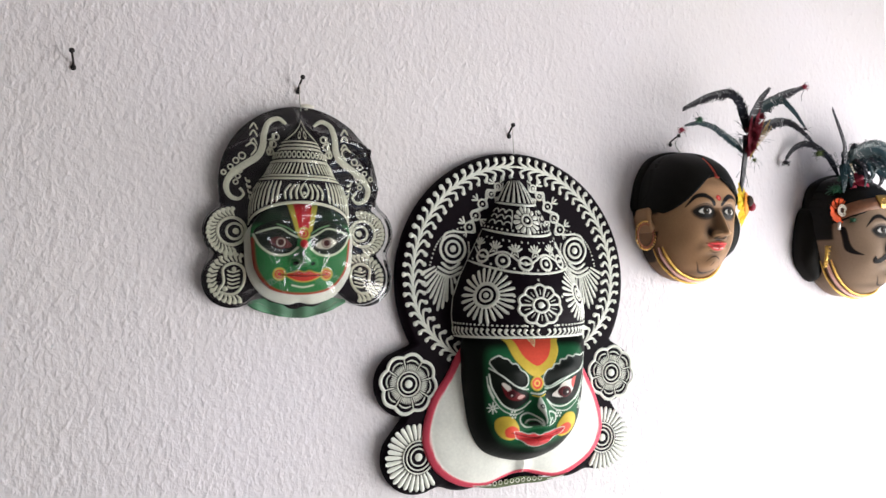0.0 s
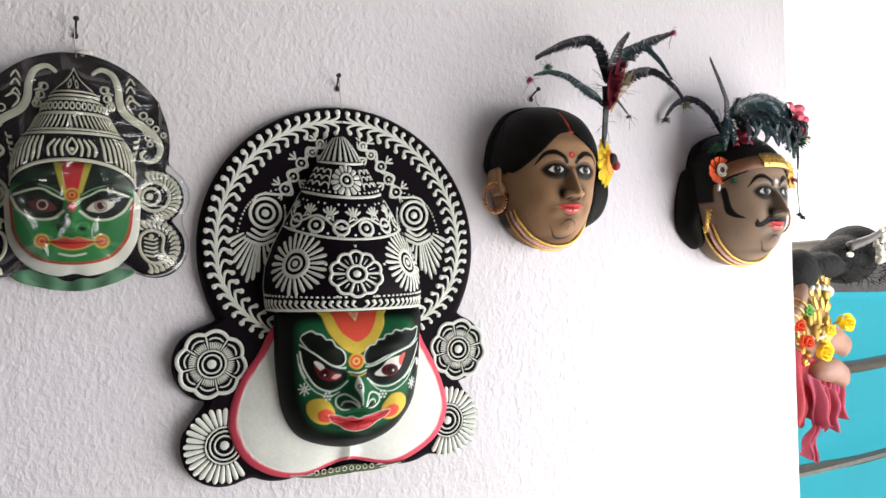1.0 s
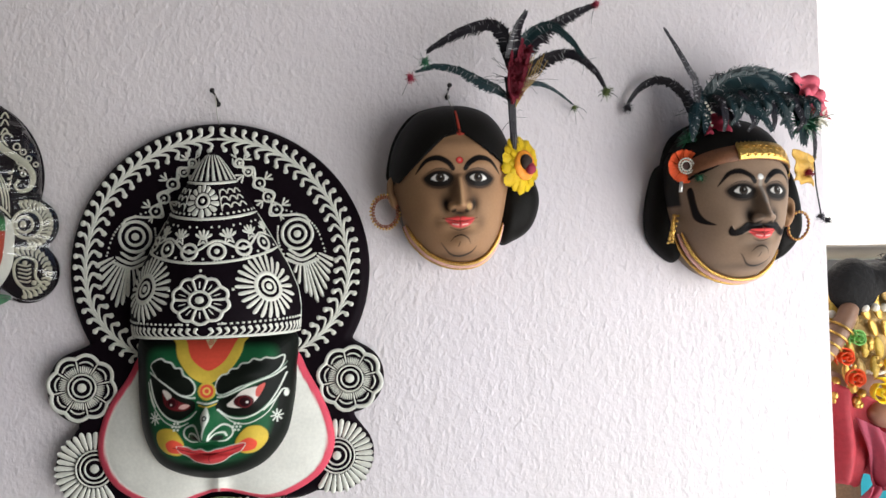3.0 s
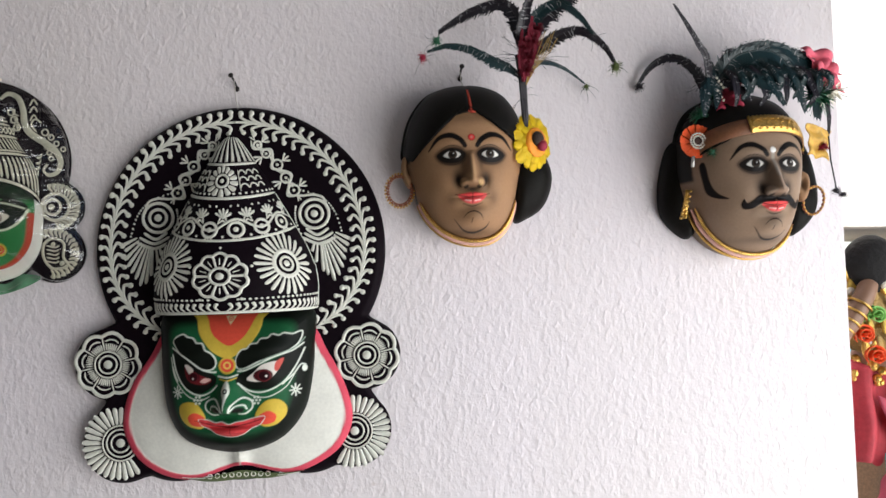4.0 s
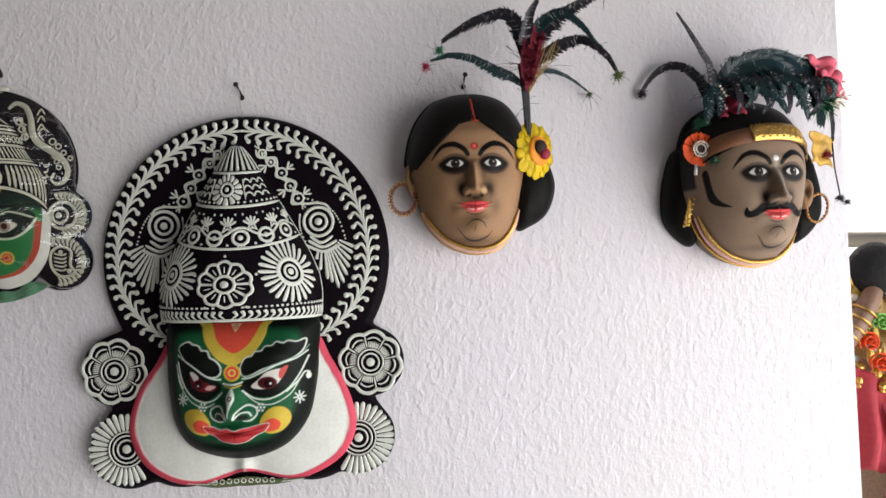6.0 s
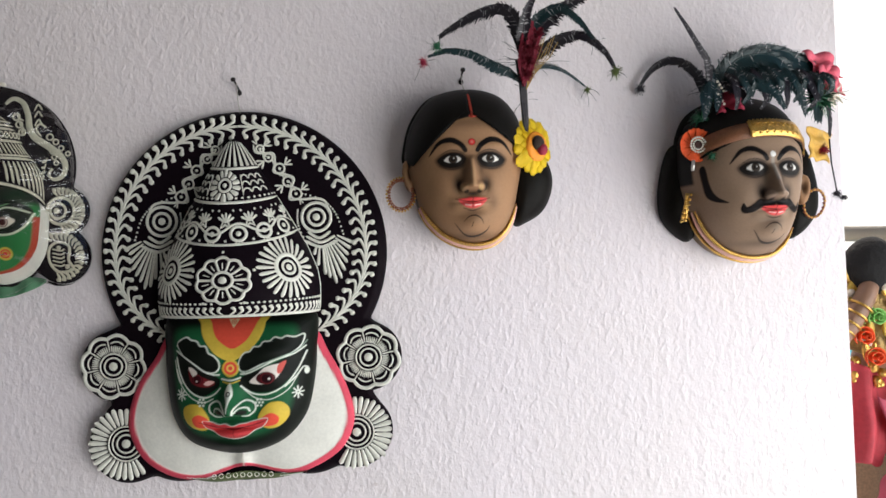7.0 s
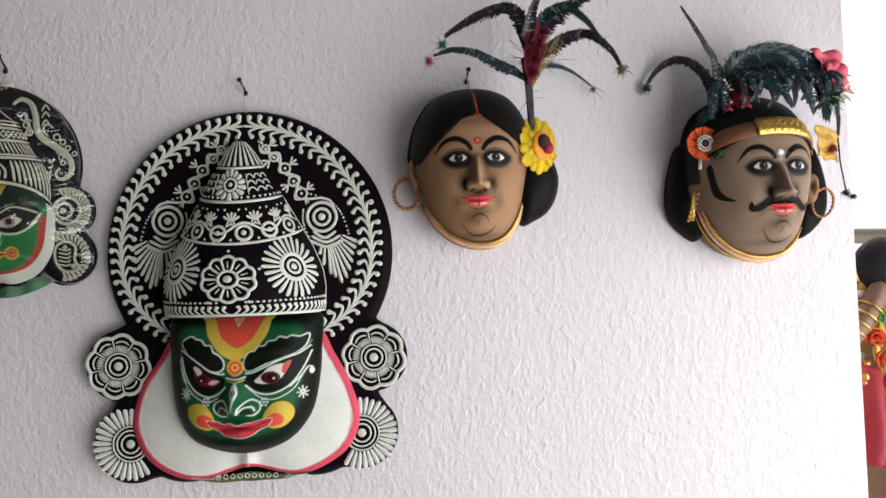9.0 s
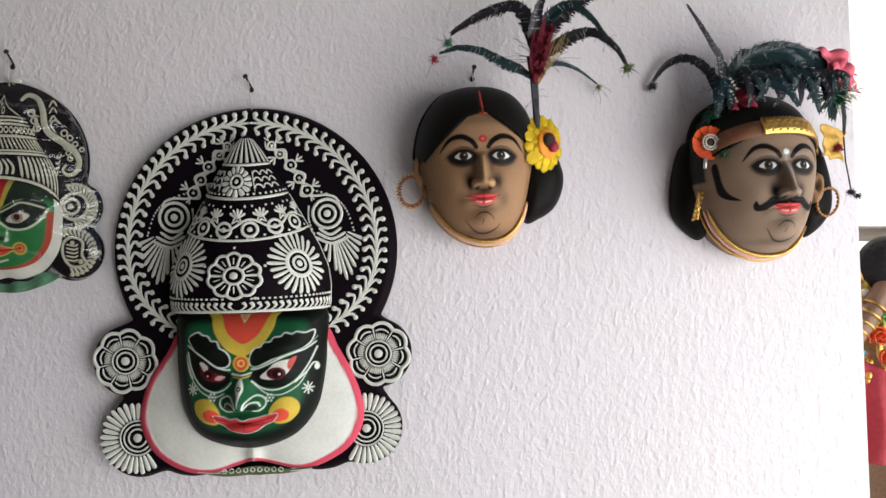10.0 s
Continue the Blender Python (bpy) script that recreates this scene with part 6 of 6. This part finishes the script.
def rose(parent, c, r, mat, seed, name="cloth_rose"):
    """A rolled cloth rose: a spiral ruffle."""
    ph = random.Random(seed).uniform(0, 6)
    v, f = [], []
    n = 60
    for i in range(n):
        q = i / (n - 1)
        a = q * 15 + ph
        rr = r * (0.12 + 0.88 * q)
        rim = 0.25 * r * math.sin(i * 1.3)
        v.append((c[0] + rr * 0.8 * math.cos(a), c[1] + 0.3 * r, c[2] + rr * 0.8 * math.sin(a)))
        v.append((c[0] + rr * math.cos(a), c[1] - r * (0.75 - 0.5 * q) + rim * 0.2, c[2] + rr * math.sin(a)))
    for i in range(n - 1):
        f.append((2 * i, 2 * i + 2, 2 * i + 3, 2 * i + 1))
    ob = mesh_object(name, v, f, mat, parent)
    md = ob.modifiers.new("thickness", "SOLIDIFY")
    md.thickness = 0.0015
    return ob


def blend(ob):
    """Melts the joined lumps into one modelled form."""
    md = ob.modifiers.new("melt", "REMESH")
    md.mode, md.voxel_size, md.use_smooth_shade = "VOXEL", 0.005, True
    sm = ob.modifiers.new("soften", "SMOOTH")
    sm.factor, sm.iterations = 0.6, 9
    return ob


def festival_mask():
    th = thing("festival_mask", (1.105, 0.08, 1.30), "festival mask with gold crown, cloth roses and red drapery on bamboo", "mask")
    # plain modelled face in profile
    bm = bmesh.new()
    for c, r, sc in (((0.03, 0.04, -0.02), 0.085, (0.8, 0.7, 1.1)), ((0.085, 0.0, 0.016), 0.050, (1.2, 0.8, 0.8)), ((0.118, -0.006, 0.002), 0.034, (1.1, 0.9, 0.9)), ((0.132, -0.004, -0.008), 0.022, (1.0, 0.9, 1.2)), ((0.038, -0.035, -0.048), 0.046, (1.3, 0.8, 0.75)), ((0.066, -0.040, -0.060), 0.033, (1.1, 0.9, 0.9)), ((0.082, -0.040, -0.072), 0.022, (1.0, 0.9, 1.1)), ((0.0, 0.03, -0.10), 0.06, (0.8, 0.8, 1.0))):
        ball(bm, c, r * 0.85, 22, 14, sc)
    blend(part("face", bm, CLAY, th, "flesh-pink modelled face"))
    # crown of gold lappets
    rnd = random.Random(11)
    bm = bmesh.new()
    ball(bm, (0.0, 0.02, 0.095), 0.088, 18, 12, (1, 0.7, 0.95))
    crown = part("crown", bm, BROWNGOLD, th, "gold beaded crown")
    for row in range(5):
        for i in range(11):
            if rnd.random() < 0.08:
                continue
            a = (i - 5) * 0.27 + 0.1 * (row % 2)
            big = 0.014 if row < 2 else 0.011
            c = Vector((-0.005 + 0.090 * math.sin(a), 0.02 - 0.068 * math.cos(a), 0.158 - 0.034 * row + 0.014 * math.cos(a * 2)))
            bm = bmesh.new()
            ball(bm, (0, 0, 0), big * rnd.uniform(0.8, 1.15), 10, 7, (0.7, 0.35, 1.6))
            bmesh.ops.transform(bm, matrix=Matrix.Translation(c) @ Matrix.Rotation(a * 0.6 + rnd.uniform(-0.4, 0.4), 4, "Y"), verts=bm.verts)
            part("lappet", bm, rnd.choice((OLDGOLD, GOLD, GOLD, BROWNGOLD)), crown)
    for k in range(13):
        a = (k - 6) * 0.19
        bm = bmesh.new()
        ball(bm, (-0.005 + 0.096 * math.sin(a), 0.02 - 0.075 * math.cos(a), 0.128 + 0.012 * math.cos(a * 2)), 0.0075, 8, 6)
        part("pale_bead", bm, CREAM, crown)
    # the figure's brown arm with gold bangles, at the crown's edge
    bm = bmesh.new()
    tube(bm, spline([(-0.105, -0.045, 0.055), (-0.085, -0.055, 0.085), (-0.062, -0.055, 0.118), (-0.045, -0.045, 0.14)], 6), 0.019, 14, lambda q: 1.05 - 0.25 * q)
    part("scroll", bm, material("brown_clay", (0.24, 0.13, 0.08), 0.5, 0, 80, 0.2, 0.2, 0.001, 14), crown, "brown figure's arm ringed with gold bangles")
    for q in ((-0.098, -0.048, 0.066), (-0.090, -0.053, 0.078), (-0.080, -0.056, 0.092), (-0.070, -0.056, 0.106)):
        bm = bmesh.new()
        tube(bm, [(q[0] + 0.020 * math.cos(t) * 0.8, q[1] + 0.020 * math.sin(t), q[2] - 0.020 * math.cos(t) * 0.6) for t in np.linspace(0, math.tau, 18, endpoint=False)], 0.0022, 6, closed=True)
        part("gold_band", bm, GOLD, crown)
    beads("bead_string", [(-0.07 + 0.005 * k, -0.035 - 0.012 * math.sin(k / 28 * 3.1), 0.055 - 0.03 * math.sin(k / 28 * 3.14)) for k in range(29)], 0.004, CREAM, crown)
    for k in range(44):
        a = rnd.uniform(-1.4, 1.4)
        bm = bmesh.new()
        c = Vector((-0.005 + 0.085 * math.sin(a), 0.02 - 0.065 * math.cos(a), rnd.uniform(-0.04, 0.08)))
        ball(bm, c, rnd.uniform(0.005, 0.010), 8, 6)
        part("gilt_ball", bm, GOLD, crown)
    for c, r, mat, sd in (((0.085, -0.05, 0.055), 0.026, PETAL, 1), ((-0.012, -0.07, -0.002), 0.026, PETAL, 2), ((-0.062, -0.05, 0.055), 0.020, ORANGE, 3), ((-0.05, -0.06, 0.02), 0.020, ORANGE, 4), ((0.01, -0.07, 0.045), 0.016, PETAL, 5)):
        rose(th, c, r, mat, sd)
    for c, sd in (((-0.058, -0.055, 0.093), 7), ((-0.045, -0.06, 0.088), 8)):
        rose(th, c, 0.018, material("leaf_green_cloth", (0.22, 0.50, 0.12), 0.7), sd, "green_rosette")
    # drapery
    sheet("red_drape", ((-0.12, -0.03, 0.03), (0.02, -0.04, -0.03), (0.025, -0.03, -0.165), (-0.12, -0.02, -0.175)), REDCLOTH, "deep red cloth", parent=th, seed=2, ragged=0.01)
    sheet("pink_drape", ((-0.04, -0.05, -0.05), (0.05, -0.05, -0.10), (0.05, -0.04, -0.175), (-0.005, -0.05, -0.18)), PINKCLOTH, "pink gauze cloth", parent=th, seed=3, ragged=0.012)
    sheet("pink_tail", ((0.075, 0.0, -0.05), (0.12, 0.0, -0.06), (0.125, 0.0, -0.175), (0.06, 0.0, -0.16)), PINKCLOTH, parent=th, label="pink gauze tail", seed=4)
    sheet("pink_tail", ((-0.02, -0.04, -0.17), (0.01, -0.04, -0.17), (-0.02, -0.03, -0.245), (-0.035, -0.03, -0.24)), PINKCLOTH, parent=th, label="pink gauze tail", seed=5)
    return th


def black_mask():
    th = thing("black_animal_mask", (1.19, 0.05, 1.50), "shaggy black animal mask with grey horn and white beads", "mask")
    rnd = random.Random(21)
    bm = bmesh.new()
    for c, r, sc in (((0.06, 0.03, 0.0), 0.075, (1.3, 0.8, 0.75)), ((-0.05, 0.0, -0.012), 0.045, (1.5, 0.8, 0.7)), ((-0.115, 0.0, -0.025), 0.046, (1.0, 0.8, 1.15)), ((0.13, 0.05, 0.03), 0.07, (1.2, 0.8, 0.8))):
        ball(bm, c, r, 20, 12, sc)
    for v in bm.verts:
        v.co += v.co.normalized() * noise.noise(v.co * 40) * 0.006
    blend(part("head", bm, BLACKWOOL, th, "shaggy black head"))
    bm = bmesh.new()
    tube(bm, spline([(0.02, -0.02, 0.03), (0.07, -0.04, 0.05), (0.12, -0.04, 0.075), (0.15, -0.03, 0.10)], 6), 0.011, 10, lambda q: 1.1 - q * 0.9)
    part("horn", bm, material("grey_horn", (0.16, 0.14, 0.13), 0.5), th, "grey curved horn")
    bm = bmesh.new()
    ball(bm, (-0.01, -0.046, 0.012), 0.009, 12, 8, (1.3, 0.5, 0.7))
    part("eye", bm, CREAM, th)
    for k in range(46):
        a = k * 0.5
        bm = bmesh.new()
        bmesh.ops.create_icosphere(bm, subdivisions=1, radius=rnd.uniform(0.005, 0.010), matrix=Matrix.Translation((0.085 + 0.030 * math.cos(a) * (k / 46) + 0.03 * k / 46, -0.05 + 0.01 * rnd.random(), -0.005 + 0.035 * math.sin(a) * (k / 46) + 0.05 * (k / 46))))
        part("bead", bm, CREAM, th)
    bm = bmesh.new()
    for k in range(260):
        a, b = rnd.uniform(0, math.tau), rnd.uniform(-1, 1)
        c = Vector((0.06 + 0.13 * b, -0.03 + 0.03 * abs(b), 0.055 * math.sin(a) * (1 - b * b * 0.5)))
        d = Vector((rnd.uniform(-1, 1), -0.5, rnd.uniform(-1, 0.6))).normalized() * 0.03
        t = d.orthogonal().normalized() * 0.0012
        bm.faces.new([bm.verts.new(q) for q in (c - t, c + t, c + d)])
    tagged(part("shag", bm, BLACKWOOL, th, smooth=False), kind="stuff")
    return th


festival_mask()
sheet("brown_cloth", ((1.04, 0.30, 1.16), (1.27, 0.32, 1.16), (1.27, 0.32, -0.12), (1.04, 0.30, -0.12)), material("brown_sacking", (0.16, 0.09, 0.05), 0.9, 0, 200, 0.4, 0.5, 0.003, 12), "brown sacking cloth hung behind the festival mask", "cloth", seed=12)
black_mask()
sheet("blue_sheet", ((1.30, 0.62, 1.405), (3.4, 0.80, 1.36), (3.4, 0.80, -0.122), (1.30, 0.62, -0.122)), TARP, "sky-blue plastic sheet hung from a bamboo pole", "sheet", n=60, wave=0.016, seed=9)
pole("bamboo_pole", (1.00, 0.58, 1.12), (3.5, 0.72, 1.16), 0.022, "pale bamboo cross pole before the blue sheet")
pole("bamboo_pole", (1.00, 0.58, 0.80), (3.5, 0.70, 0.84), 0.016, "pale bamboo cross pole before the blue sheet")
pole("bamboo_pole", (0.92, 0.30, 1.535), (3.5, 0.60, 1.58), 0.017, "pale bamboo cross pole of the mask rack")
pole("bamboo_pole", (2.75, 0.50, -0.12), (2.75, 0.50, 1.62), 0.026, "upright bamboo post of the mask rack")
# the cord with knotted cloths, low before the sheet
bm = bmesh.new()
tube(bm, [(1.0 + 0.1 * i, 0.50, 0.86 - 0.02 * math.sin(i * 0.35)) for i in range(24)], 0.006, 8)
tagged(part("cord", bm, CREAM, None), "white cord tied along the bamboo rack", "cord")
# far low wall and pale haze
bm = bmesh.new()
box(bm, 1.2, 9.0, 4.6, 4.8, -0.12, 1.52, 0.01)
tagged(part("yard_wall", bm, material("grey_cement", (0.34, 0.32, 0.30), 0.9, 0, 12, 0.3, 0.4, 0.01, 1.5), None, smooth=False), "low weathered grey cement yard wall", "wall", kind="structure")
bm = bmesh.new()
bmesh.ops.create_grid(bm, x_segments=1, y_segments=1, size=1, matrix=Matrix.LocRotScale((60, 90, 30), Euler((radians(90), 0, radians(-30))), (90, 40, 1)))
tagged(part("backdrop", bm, HAZE, None, smooth=False), "pale glaring hazy sky", "sky", kind="structure")
